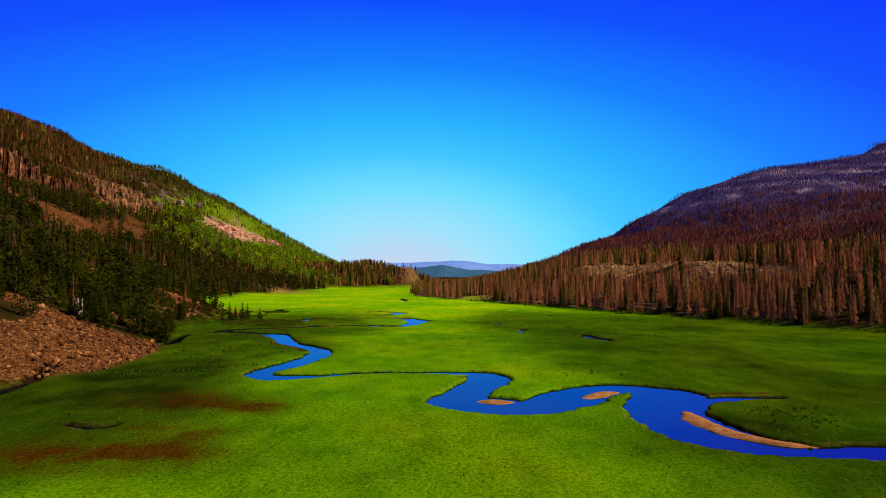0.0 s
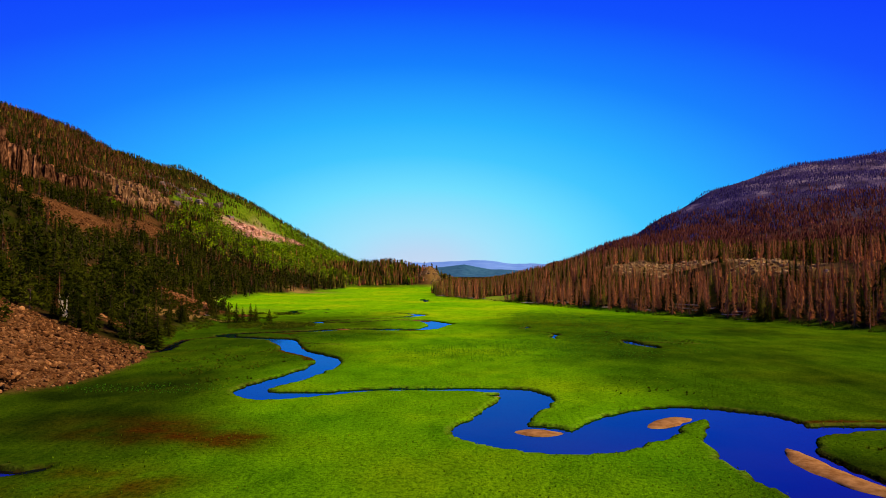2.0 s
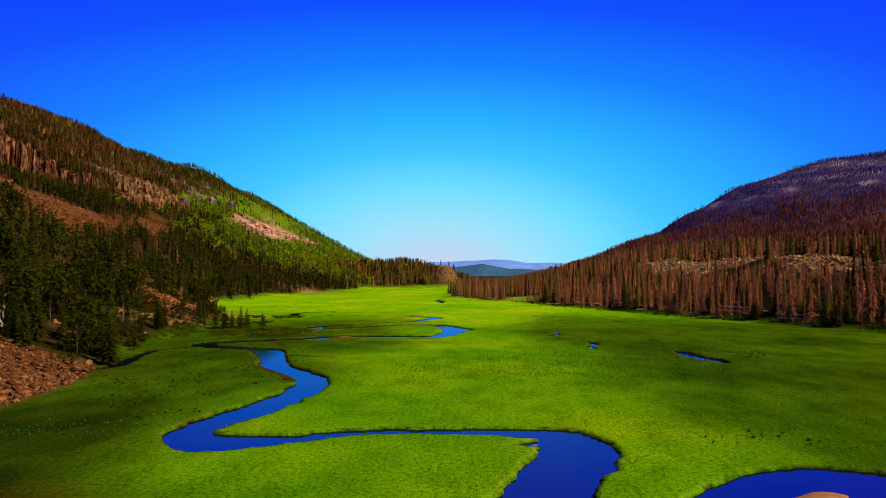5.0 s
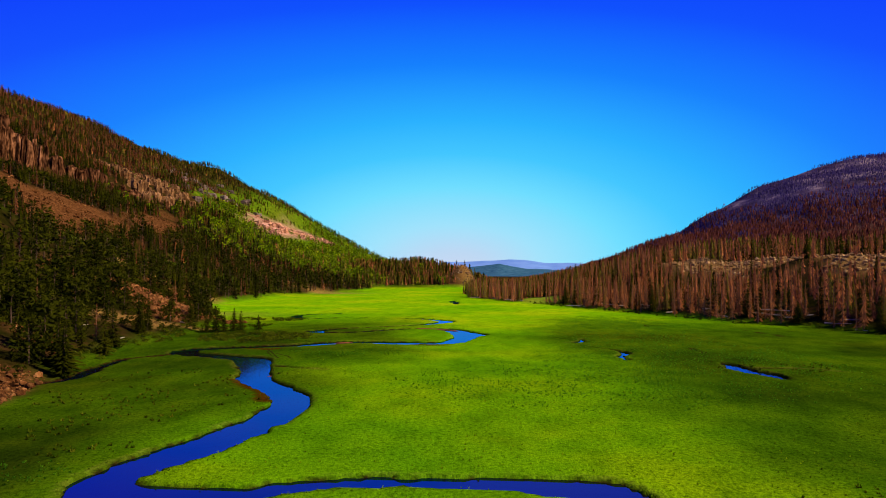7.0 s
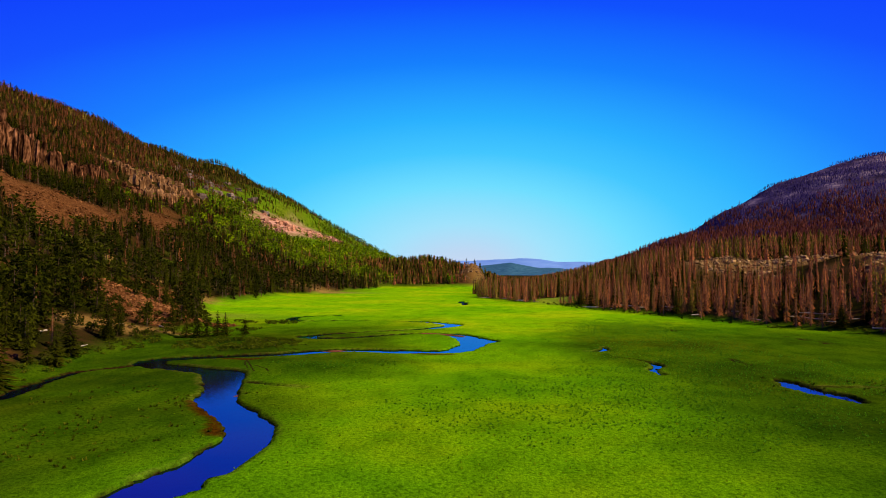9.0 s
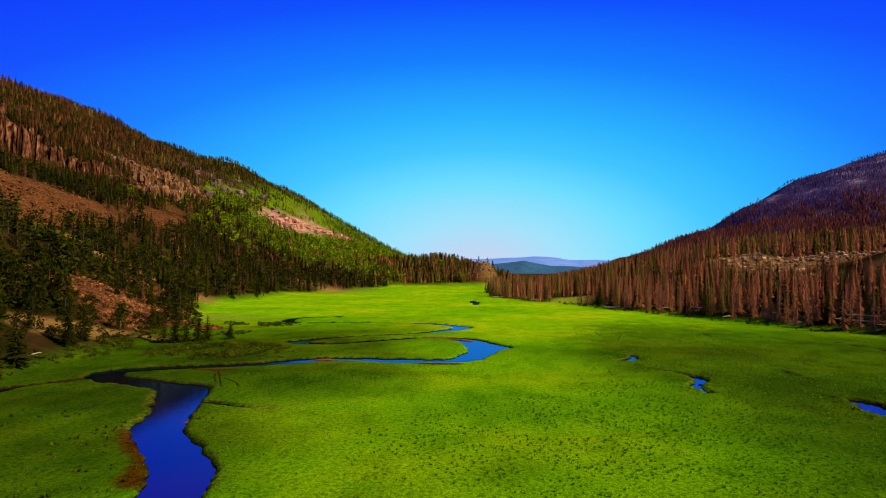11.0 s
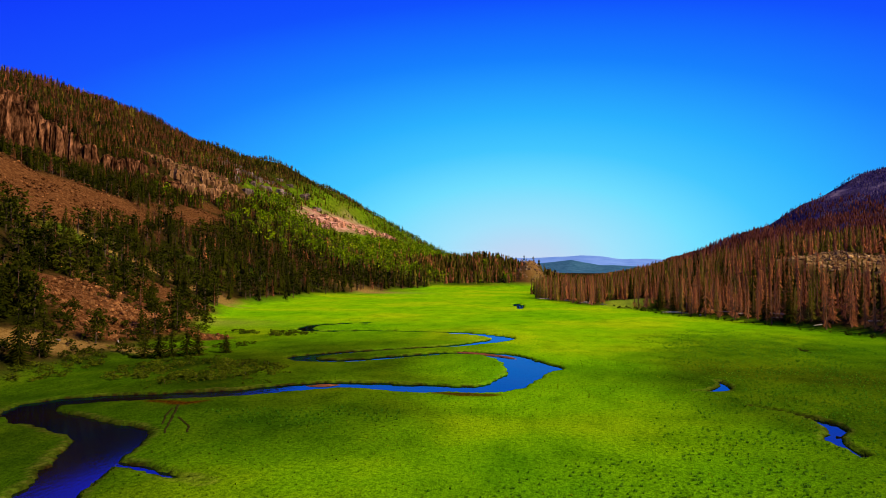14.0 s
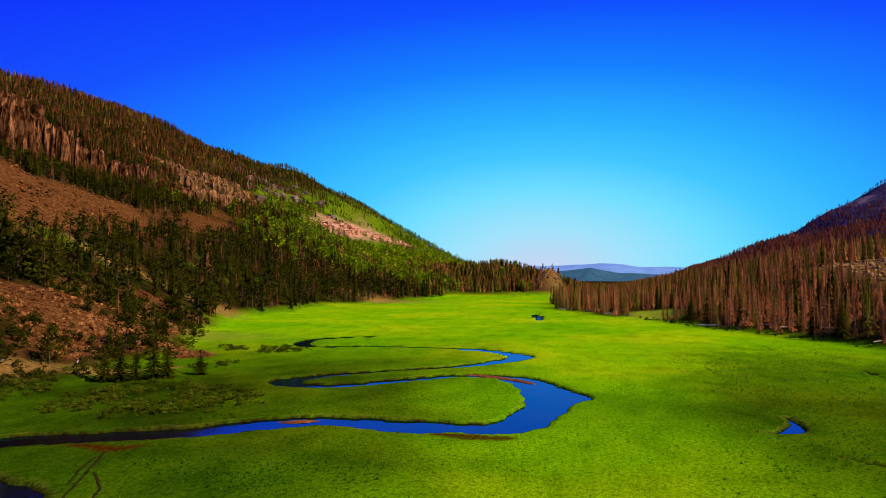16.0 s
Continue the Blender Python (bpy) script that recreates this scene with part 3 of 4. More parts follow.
    straw = 0.16 * np.exp(-((d - 0.6) / 0.3) ** 2) * sstep(-0.5, 0.4, fbm(x, y, 9, 2, 86))
    straw = straw + 0.9 * np.exp(-(((x + 166) / 34) ** 2 + ((y - 704) / 18) ** 2)) + 0.65 * rib_amount(x, y) + 0.7 * bench_amount(x, y) + 0.7 * np.exp(-(((x + 45) / 15) ** 2 + ((y - 925) / 20) ** 2)) + 0.35 * clearing(x, y) + 0.5 * np.exp(-(((x + 150) / 30) ** 2 + ((y - 402) / 14) ** 2))
    add_layer(me, "pink", pink_amount(x, y))
    add_layer(me, "straw", np.clip(straw, 0, 1))
    add_layer(me, "shaded_soil", 1 - sstep(-0.1, 0.32, np.minimum(d, dry)))
    ob = new("ground", me)
    tagged(ob, "green grassy valley meadow rising into stony wooded slopes", "ground", kind="structure")
    return ob


ground = build_ground()


def build_water():
    xs, ys = np.linspace(-112, 225, 50), np.linspace(5, 600, 90)
    X, Y = np.meshgrid(xs, ys)
    n = len(xs)
    i = (np.arange(len(ys) - 1)[:, None] * n + np.arange(n - 1)[None]).ravel()
    me = mesh_from("water", np.stack([X.ravel(), Y.ravel(), np.full(X.size, -0.36)], 1), np.stack([i, i + 1, i + n + 1, i + n], 1), [M_WATER], smooth=True)
    return tagged(new("water", me), "calm blue meandering river reflecting the clear sky", "river", kind="structure")


build_water()


def mound(name, points, mat, label, category, height=0.28, seed=0):
    """A low bank of sand or mud along a curved line."""
    c = course(points, 0.6)
    t = np.gradient(c[:, :2], axis=0)
    t /= np.linalg.norm(t, axis=1)[:, None] + 1e-9
    nrm = np.stack([-t[:, 1], t[:, 0]], 1)
    across = np.linspace(-1, 1, 13)
    verts = []
    for k, (p, q) in enumerate(zip(c, nrm)):
        end = min(1.0, k / 5, (len(c) - 1 - k) / 5)
        for a in across:
            wob = 1 + 0.22 * float(vnoise(np.array(p[0] / 2 + 3 * a), np.array(p[1] / 2), seed))
            x, y = p[:2] + q * a * p[2] * wob * (0.12 + 0.88 * math.sqrt(end * (2 - end)))
            verts.append((x, y, -1.03 + (0.35 + height) * (1 - abs(a) ** 2.6) * (0.55 + 0.45 * end) + 0.12))
    n = len(across)
    i = (np.arange(len(c) - 1)[:, None] * n + np.arange(n - 1)[None]).ravel()
    me = mesh_from(name, verts, np.stack([i, i + 1, i + n + 1, i + n], 1), [mat], smooth=True)
    return tagged(new(name, me), label, category, "banks along the river")


mound("sand_bar", [(5.6, 121.7, 2.6), (8.0, 121.5, 3.1), (11.0, 121.2, 2.9), (13.8, 121.5, 2.2)], M_SAND, "tan crescent sand bar in the river bend", "sand bar", 0.5, 1)
mound("sand_bar", [(25.8, 124.4, 2.2), (28.0, 126.6, 2.7), (32.0, 130.8, 3.0), (35.2, 132.0, 2.2)], M_SAND, "tan sand bar beside a grassy point", "sand bar", 0.5, 2)
mound("sand_bar", [(41.0, 115.0, 0.9), (40.4, 108.0, 2.6), (41.8, 99.5, 2.8), (45.5, 93.5, 2.0), (51.0, 90.6, 0.7)], M_SAND, "long curved orange sand bar beside the channel", "sand bar", 0.55, 3)
mound("sand_bar", [(3.4, 148.6, 1.0), (4.8, 148.8, 1.4), (6.4, 150.0, 1.0)], M_SAND, "small tan sand lip under a grassy bank", "sand bar", 0.42, 5)
mound("mud_bank", [(-49.0, 220.0, 0.6), (-47.0, 223.0, 1.8), (-46.6, 227.5, 1.0)], M_MUD, "small red-brown muddy bank at the channel edge", "mud bank", 0.45, 4)
mound("mud_bank", [(-70.0, 266.0, 0.6), (-66.8, 265.6, 1.3), (-64.0, 266.4, 0.6)], M_MUD, "wet red mud shelf beside a trodden crossing", "mud bank", 0.42, 6)
mound("mud_bank", [(-52.0, 284.0, 0.5), (-48.5, 284.6, 1.5), (-44.0, 287.0, 0.6)], M_MUD, "thin brown mud bar in mid channel", "mud bank", 0.45, 7)
mound("mud_bank", [(-26.0, 281.8, 0.6), (-21.5, 281.6, 1.7), (-15.5, 281.4, 0.7)], M_MUD, "red mud patch beside the wide pool", "mud bank", 0.45, 8)
mound("mud_bank", [(-33.5, 338.0, 0.7), (-27.0, 336.4, 1.8), (-20.0, 332.4, 1.7), (-15.0, 327.4, 0.6)], M_MUD, "reddish mud spit along the oxbow bend", "mud bank", 0.45, 9)


def trail(points):
    """A narrow rut trodden through the turf."""
    c = course(points, 0.4)
    t = np.gradient(c[:, :2], axis=0)
    t /= np.linalg.norm(t, axis=1)[:, None] + 1e-9
    wander = 0.22 * vnoise(c[:, 0] / 1.7, c[:, 1] / 1.7, 63)
    mid = c[:, :2] + np.stack([-t[:, 1], t[:, 0]], 1) * wander[:, None]
    rows = []
    for a, up in ((-1.0, -0.05), (-0.6, 0.05), (0.0, 0.02), (0.6, 0.05), (1.0, -0.05)):
        w = a * c[:, 2] * (1 + 0.35 * vnoise(c[:, 0] * 1.3 + a, c[:, 1] * 1.3, 64))
        x, y = mid[:, 0] - t[:, 1] * w, mid[:, 1] + t[:, 0] * w
        rows.append(np.stack([x, y, land(x, y) + up], 1))
    v = np.stack(rows, 1).reshape(-1, 3)
    i = (np.arange(len(c) - 1)[:, None] * 5 + np.arange(4)[None]).ravel()
    me = mesh_from("meadow_trail", v, np.stack([i, i + 1, i + 6, i + 5], 1), [M_TRAIL], smooth=True)
    tagged(new("meadow_trail", me), "narrow dark trodden rut through the meadow grass", "trail", "ruts by the river crossing")


for points in (
    [(-63.1, 262.5, 0.25), (-60.1, 257.0, 0.22), (-57.8, 252.1, 0.22), (-54.4, 246.0, 0.18)],
    [(-62.3, 260.1, 0.16), (-60.5, 255.3, 0.18), (-57.7, 250.2, 0.14)],
    [(-58.1, 254.6, 0.16), (-54.3, 251.0, 0.2), (-51.9, 247.0, 0.15)],
):
    trail(points)


# ---- trees ----
def tube(path, radii, sides=5):
    """A tapering tube along a line; verts and tris."""
    path, v, f = np.asarray(path, float), [], []
    for k, (p, r) in enumerate(zip(path, radii)):
        for a in range(sides):
            w = 2 * math.pi * a / sides
            v.append((p[0] + r * math.cos(w), p[1] + r * math.sin(w), p[2]))
    for k in range(len(path) - 1):
        for a in range(sides):
            i, j = k * sides + a, k * sides + (a + 1) % sides
            f += [(i, j, j + sides), (i, j + sides, i + sides)]
    return v, f


def conifer(tiers, blades, radius, droop, bare, seed, sides=4, low=0.08, both=True, thin=1.0):
    """Unit-high conifer: trunk and crown, each as verts and tris."""
    rng = random.Random(seed)
    trunk = tube([(0, 0, -0.02), (0.004, 0, 0.5), (0, 0, 0.97)], [0.016, 0.010, 0.002], sides)
    v, f = [], []
    for k in range(tiers):
        u = (k + rng.uniform(-0.3, 0.3)) / tiers
        z0 = low + (1 - low) * max(0.0, u)
        full = radius * ((1 - max(0.0, u)) ** 0.85 + 0.06)
        a0 = rng.uniform(0, 6.28)
        for j in range(blades):
            if rng.random() < bare:
                continue
            a = a0 + 6.283 * (j + rng.uniform(-0.3, 0.3)) / blades
            L = full * rng.uniform(0.6, 1.15)
            dz = droop * L * rng.uniform(0.6, 1.4)
            wide = thin * (2.1 if both else 3.2) / blades * rng.uniform(0.7, 1.2)
            b = len(v)
            v.append((0, 0, min(1.0, z0 + (0.35 if both else 0.95) / tiers)))
            v.append((0.62 * L * math.cos(a - wide), 0.62 * L * math.sin(a - wide), z0 - 0.75 * dz))
            v.append((L * math.cos(a), L * math.sin(a), z0 - dz))
            if both:
                v.append((0.62 * L * math.cos(a + wide), 0.62 * L * math.sin(a + wide), z0 - 0.75 * dz))
                f += [(b, b + 1, b + 2), (b, b + 2, b + 3)]
            else:
                f.append((b, b + 1, b + 2))
    b = len(v)
    v += [(0.012, 0, 0.93), (-0.008, 0.01, 0.93), (0, 0, 1.0)]
    f.append((b, b + 1, b + 2))
    return trunk, (v, f)


def broadleaf(clumps, leaves, size, seed, wide=0.27, low=0.25):
    """Unit-high leafy tree: leaning trunk with limbs, and clumps of small leaves."""
    rng = random.Random(seed)
    v, f = tube([(0, 0, -0.02), (0.015, 0.01, 0.4), (0.0, 0.02, 0.85)], [0.017, 0.012, 0.003], 4)
    cv, cf = [], []
    for _ in range(clumps):
        z = rng.uniform(low, 0.93)
        u = (z - low) / (1 - low)
        reach = wide * math.sin(math.pi * min(0.97, 0.22 + 0.75 * u)) * rng.uniform(0.3, 1.0)
        a = rng.uniform(0, 6.28)
        c = (reach * math.cos(a), reach * math.sin(a), z)
        if rng.random() < 0.35:
            n = len(v)
            tv, tf = tube([(0.01, 0.01, z * 0.75), (c[0] * 0.6, c[1] * 0.6, z * 0.9), c], [0.006, 0.004, 0.001], 3)
            v += tv
            f += [tuple(i + n for i in t) for t in tf]
        for _ in range(leaves):
            p = [q + rng.gauss(0, 0.055) for q in c]
            b = len(cv)
            for _ in range(3):
                cv.append(tuple(q + rng.gauss(0, size) for q in p))
            cf.append((b, b + 1, b + 2))
    return (v, f), (cv, cf)


def scatter(name, templates, spots, mats, label, category, keep_trunk=True):
    """One joined mesh of many trees. spots: rows of x, y, z, height, girth, turn, tint."""
    V, F, I, T, n = [], [], [], [], 0
    rng = np.random.RandomState(len(name) * 7 + len(spots))
    which = rng.randint(0, len(templates), len(spots))
    for k, (trunk, crown) in enumerate(templates):
        rows = spots[which == k]
        if not len(rows):
            continue
        tv = np.array(crown[0] if not keep_trunk else list(trunk[0]) + list(crown[0]), float)
        nf = len(trunk[0]) if keep_trunk else 0
        tf = np.array(([tuple(t) for t in trunk[1]] if keep_trunk else []) + [tuple(i + nf for i in t) for t in crown[1]], int)
        ti = np.array(([0] * len(trunk[1]) if keep_trunk else []) + [1] * len(crown[1]))
        c, s = np.cos(rows[:, 5])[:, None], np.sin(rows[:, 5])[:, None]
        g = (rows[:, 3] * rows[:, 4])[:, None]
        x = (tv[None, :, 0] * c - tv[None, :, 1] * s) * g + rows[:, 0:1]
        y = (tv[None, :, 0] * s + tv[None, :, 1] * c) * g + rows[:, 1:2]
        z = tv[None, :, 2] * rows[:, 3:4] + rows[:, 2:3]
        V.append(np.stack([x, y, z], 2).reshape(-1, 3))
        F.append((tf[None] + (np.arange(len(rows)) * len(tv))[:, None, None] + n).reshape(-1, 3))
        I.append(np.tile(ti, len(rows)))
        T.append(np.repeat(rows[:, 6], len(tv)))
        n += len(rows) * len(tv)
    me = mesh_from(name, np.vstack(V), np.vstack(F), mats, np.concatenate(I), np.concatenate(T))
    return tagged(new(name, me), label, category, kind="stuff")


NEAR_SPRUCE = [conifer(22, 9, r, 0.42, 0.03, 100 + k, 5) for k, r in enumerate((0.17, 0.20, 0.15))]
MID_SPRUCE = [conifer(11, 5, r, 0.45, 0.06, 110 + k, 3, both=False) for k, r in enumerate((0.17, 0.20, 0.15, 0.18))]
FAR_SPRUCE = [conifer(4, 4, r, 0.5, 0.05, 120 + k, 3, both=False) for k, r in enumerate((0.19, 0.22, 0.17))]
VERY_FAR = [conifer(2, 3, r, 0.5, 0.0, 125 + k, 3, both=False) for k, r in enumerate((0.20, 0.24, 0.17))]
NEAR_DEAD = [conifer(24, 6, r, 0.62, 0.34, 130 + k, 5, 0.10, thin=0.42) for k, r in enumerate((0.10, 0.125, 0.085, 0.11))]
MID_DEAD = [conifer(12, 4, r, 0.6, 0.2, 140 + k, 3, 0.10, both=False, thin=0.6) for k, r in enumerate((0.11, 0.13, 0.095, 0.12))]
FAR_DEAD = [conifer(4, 4, r, 0.6, 0.15, 150 + k, 3, both=False) for k, r in enumerate((0.14, 0.16, 0.12))]
NEAR_THIN = [conifer(24, 7, r, 0.5, 0.14, 200 + k, 5, 0.10, thin=0.6) for k, r in enumerate((0.10, 0.12, 0.09))]
MID_THIN = [conifer(13, 4, r, 0.5, 0.1, 210 + k, 3, 0.10, both=False, thin=0.75) for k, r in enumerate((0.12, 0.14, 0.10))]
NEAR_ASPEN = [broadleaf(26, 9, 0.045, 160 + k) for k in range(3)]
MID_ASPEN = [broadleaf(15, 7, 0.042, 170 + k, 0.23) for k in range(4)]
FAR_ASPEN = [broadleaf(8, 4, 0.062, 190 + k, 0.19) for k in range(4)]
NEAR_ALDER = [broadleaf(36, 13, 0.034, 195 + k, 0.32, 0.12) for k in range(3)]
SHRUB = [broadleaf(16, 10, 0.075, 180 + k, 0.62, 0.1) for k in range(3)]


def spots_in(x0, x1, y0, y1, cell, seed):
    rng = np.random.RandomState(seed)
    xs, ys = np.meshgrid(np.arange(x0, x1, cell), np.arange(y0, y1, cell))
    x, y = xs.ravel() + rng.uniform(0, cell, xs.size), ys.ravel() + rng.uniform(0, cell, xs.size)
    return x, y, rng


def rows_of(x, y, lo, hi, rng, girth=(0.8, 1.2)):
    n = len(x)
    tall = lo + (hi - lo) * rng.beta(2.2, 1.6, n)
    return np.stack([x, y, land(x, y) - 0.2, tall, rng.uniform(*girth, n), rng.uniform(0, 6.28, n), rng.uniform(0, 1, n)], 1)


def c_low(x, y):
    """The thinly wooded apron below the pink bank."""
    s = from_left(x, y)
    low, high = bank_edges(y)
    return sstep(low - 50, low - 40, s) * (1 - sstep(high - 8, high, s)) * sstep(990, 1020, y) * (1 - sstep(1560, 1600, y))


def plant_west():
    x, y, rng = spots_in(-760, -60, 105, 2100, 6.0, 1)
    s = from_left(x, y)
    keep = (s > 4) & (s < 640) & (x > -0.98 * (y + 60) - 40) & (rng.rand(len(x)) < 0.93 - 0.35 * sstep(0.1, 0.7, fbm(x, y, 55, 3, 91)))
    spur = np.exp(-(((x + 118) / 75) ** 2 + ((y - 985) / 80) ** 2)) > 0.16
    keep |= spur
    keep &= rng.rand(len(x)) > 1.15 * scree_amount(x, y) + 1.1 * (pink_amount(x, y) > 0.2) + 0.85 * rib_amount(x, y)
    keep &= (c_low(x, y) < 0.5) | (rng.rand(len(x)) < 0.2)
    c = s - cliff_line(y)
    bluff = ((np.abs(c - 1) < 8) & (y > 430) & (y < 960)) | ((c > -8) & (c < 62) & (y > 818) & (y < 925) & (rng.rand(len(x)) < 0.9))
    keep &= ~bluff
    keep &= (y < 1000) | (rng.rand(len(x)) < 0.62)
    keep &= (y < 1050) | (y > 1440) | (c < -5) | (c > 100) | (rng.rand(len(x)) < 0.5)
    # thin scrub with open dry ground where the slope meets the meadow
    keep &= (s > 100) | (y > 480) | (rng.rand(len(x)) < 0.55)
    x, y, s, c = x[keep], y[keep], s[keep], c[keep]
    u = rng.rand(len(x))
    leafy = sstep(-0.2, 0.5, fbm(x, y, 120, 3, 92) + 0.5 * sstep(650, 900, y) - 0.15 + 0.4 * sstep(800, 900, y)) * (1 - sstep(220, 330, s)) * (0.62 + 0.2 * sstep(850, 1000, y)) * sstep(700, 900, y)
    dead = 0.16 + 0.3 * sstep(820, 920, y) * (1 - sstep(60, 140, s)) + 0.42 * sstep(220, 300, s) * (1 - sstep(900, 1300, y)) + 0.30 * sstep(0.15, 0.6, fbm(x, y, 70, 2, 93)) * (1 - sstep(60, 140, s))
    dead = dead * (1 - 0.5 * (y < 520) * (s < 120))
    leafy = np.where(np.exp(-(((x + 100) / 85) ** 2 + ((y - 985) / 90) ** 2)) > 0.3, 0.06, leafy)
    kind = np.where(u < leafy, 2, np.where(u < leafy + (1 - leafy) * dead, 1, 0))
    kind = np.where((kind == 0) & (y > 800) & (rng.rand(len(x)) < 0.45), 4, kind)
    bushy = (kind == 0) & (y < 820) & (s < 230) & (rng.rand(len(x)) < 0.45)
    kind = np.where(bushy, 3, kind)
    kind = np.where((kind == 1) & ((y < 850) | (s > 150)) & (rng.rand(len(x)) < 0.92), 5, kind)
    # brown wood crowded along the ridge above the cliffs
    x3, y3, _ = spots_in(-720, -420, 440, 1350, 5.2, 8)
    s3 = from_left(x3, y3)
    c3 = s3 - cliff_line(y3) - 7 * fbm(x3, y3, 50, 3, 21)
    on = (s3 > 290) & (c3 > 12) & (s3 < 520) & (rng.rand(len(x3)) < 0.8 - 0.5 * sstep(1050, 1300, y3)) & (x3 > -0.98 * (y3 + 60) - 40) & ((y3 < 815) | (y3 > 930) | (c3 > 66))
    x3, y3 = x3[on], y3[on]
    x, y, s, kind = np.r_[x, x3], np.r_[y, y3], np.r_[s, from_left(x3, y3)], np.r_[kind, rng.choice([0, 5, 5], len(x3))]
    # the low spur is closely wooded
    x2, y2, _ = spots_in(-260, -20, 860, 1060, 4.4, 7)
    on = (np.exp(-(((x2 + 118) / 75) ** 2 + ((y2 - 985) / 80) ** 2)) > 0.16) & (rng.rand(len(x2)) < 0.75) & (scree_amount(x2, y2) < 0.4)
    x2, y2 = x2[on], y2[on]
    k2 = rng.choice([0, 1, 4, 4], len(x2))
    return np.r_[x, x2], np.r_[y, y2], np.r_[s, from_left(x2, y2)], np.r_[kind, k2], rng


def plant_east():
    x, y, rng = spots_in(-60, 720, 150, 1250, 4.45, 2)
    r = from_right(x, y)
    w = (x + 31) * 0.9945 - (y - 630) * 0.1045
    m = np.minimum(r, w)
    beyond = (y > 690) & (y < 1180) & (x > -34 + 0.02 * (y - 690)) & (m < 6)
    m = np.where(beyond, 60.0, m)
    keep = (m > 1.5) & (x < 0.78 * y + 90) & (rng.rand(len(x)) < np.interp(m, [0, 60, 200, 600], [0.92, 0.78, 0.5, 0.36]))
    keep &= clearing(x, y) * rng.uniform(0.6, 1.2, len(x)) < 0.45
    keep &= rng.rand(len(x)) > 1.1 * scree_amount(x, y)
    open_bench = (r > 50) & (r < 122) & (np.abs(x - 147) < 42)
    keep &= ~open_bench | (rng.rand(len(x)) < 0.14)
    x, y, m = x[keep], y[keep], m[keep]
    green = 0.10 + 0.36 * sstep(0.15, 0.6, fbm(x, y, 60, 3, 95)) * (1 - sstep(120, 260, m))
    kind = np.where(rng.rand(len(x)) < green, 0, 1)
    kind = np.where(rng.rand(len(x)) < 0.10 + 0.32 * sstep(430, 620, y), 4, kind)
    return x, y, m, kind, rng


def plant_bluffs():
    """Dark trees crowded below and above the cliff band."""
    x, y, rng = spots_in(-560, -330, 440, 980, 4.6, 4)
    s = from_left(x, y)
    c = s - cliff_line(y) - 7 * fbm(x, y, 50, 3, 21)
    below = (c > -34 - 20 * (y > 690)) & (c < -5)
    above = (c > 8) & (c < 60) & ((y < 812) | (y > 930) | (c > 64))
    ok = (below | above) & (rng.rand(len(x)) < 0.82) & ((scree_amount(x, y) < 0.5) | (above & (rng.rand(len(x)) < 0.5)))
    x2, y2, _ = spots_in(-230, -80, 212, 500, 5.2, 6)
    s2 = from_left(x2, y2)
    low = (s2 > 5) & (s2 < 95) & (rng.rand(len(x2)) < 0.22) & (scree_amount(x2, y2) < 0.6) & (rib_amount(x2, y2) < 0.3)
    x, y, s = np.r_[x[ok], x2[low]], np.r_[y[ok], y2[low]], np.r_[s[ok], s2[low]]
    return x, y, s, np.where(rng.rand(len(x)) < 0.35 - 0.25 * (y < 500), 5, np.where((rng.rand(len(x)) < 0.6) & (y < 500), 3, 0))


wx, wy, ws, wk, wr = plant_west()
bx, by, bs, bk = plant_bluffs()
wx, wy, ws, wk = np.r_[wx, bx], np.r_[wy, by], np.r_[ws, bs], np.r_[wk, bk]
ex, ey, em, ek, er = plant_east()
LOOKS = {
    0: ("spruce_tree", NEAR_SPRUCE, [M_BARK, M_SPRUCE], "dark green layered spruce"),
    1: ("dead_spruce", NEAR_DEAD, [M_DRYTRUNK, M_DEAD], "slender rusty brown dead spruce"),
    2: ("aspen_tree", NEAR_ASPEN, [M_BARK, M_ASPEN], "bright green leafy aspen"),
    5: ("dead_spruce", NEAR_DEAD, [M_DRYTRUNK, M_BROWN], "dark brown withered spruce"),
    4: ("dying_spruce", NEAR_THIN, [M_DRYTRUNK, M_OLIVE], "thin yellowing olive spruce"),
    3: ("alder_tree", NEAR_ALDER, [M_BARK, M_THICKET], "dark olive bushy alder"),
}
BUILT = {}


def single_tree(kind, x, y, rng, lo, hi, where):
    name, templates, mats, label = LOOKS[kind]
    if kind not in BUILT:
        BUILT[kind] = []
        for trunk, crown in templates:
            tm = mesh_from("trunk", trunk[0], trunk[1], mats[:1], tint=np.zeros(len(trunk[0])))
            cm = mesh_from("crown", crown[0], crown[1], mats[1:], tint=np.zeros(len(crown[0])))
            BUILT[kind].append((tm, cm))
    tm, cm = BUILT[kind][rng.randint(len(BUILT[kind]))]
    tall = lo + (hi - lo) * rng.beta(2.2, 1.6)
    wide = tall * rng.uniform(0.95, 1.3)
    tree = new(name)
    tree.matrix_basis = Matrix.LocRotScale((x, y, float(land(x, y)) - 0.15), Euler((0, 0, rng.uniform(0, 6.28))), (wide, wide, tall))
    tagged(tree, f"{label} {where}", "tree", "trees along the valley edge")
    part("trunk", tm, tree)
    part("crown", cm, tree)


west_near = (ws < 34) & (wy < 420) & (wy > 150)
east_near = (em < 9) & (ey < 660) & (ey > 270)
for k in np.nonzero(west_near)[0][:150]:
    single_tree(int(wk[k]), wx[k], wy[k], wr, 6, 14, "at the foot of the stony slope")
west_done = np.zeros(len(wx), bool)
west_done[np.nonzero(west_near)[0][:150]] = True
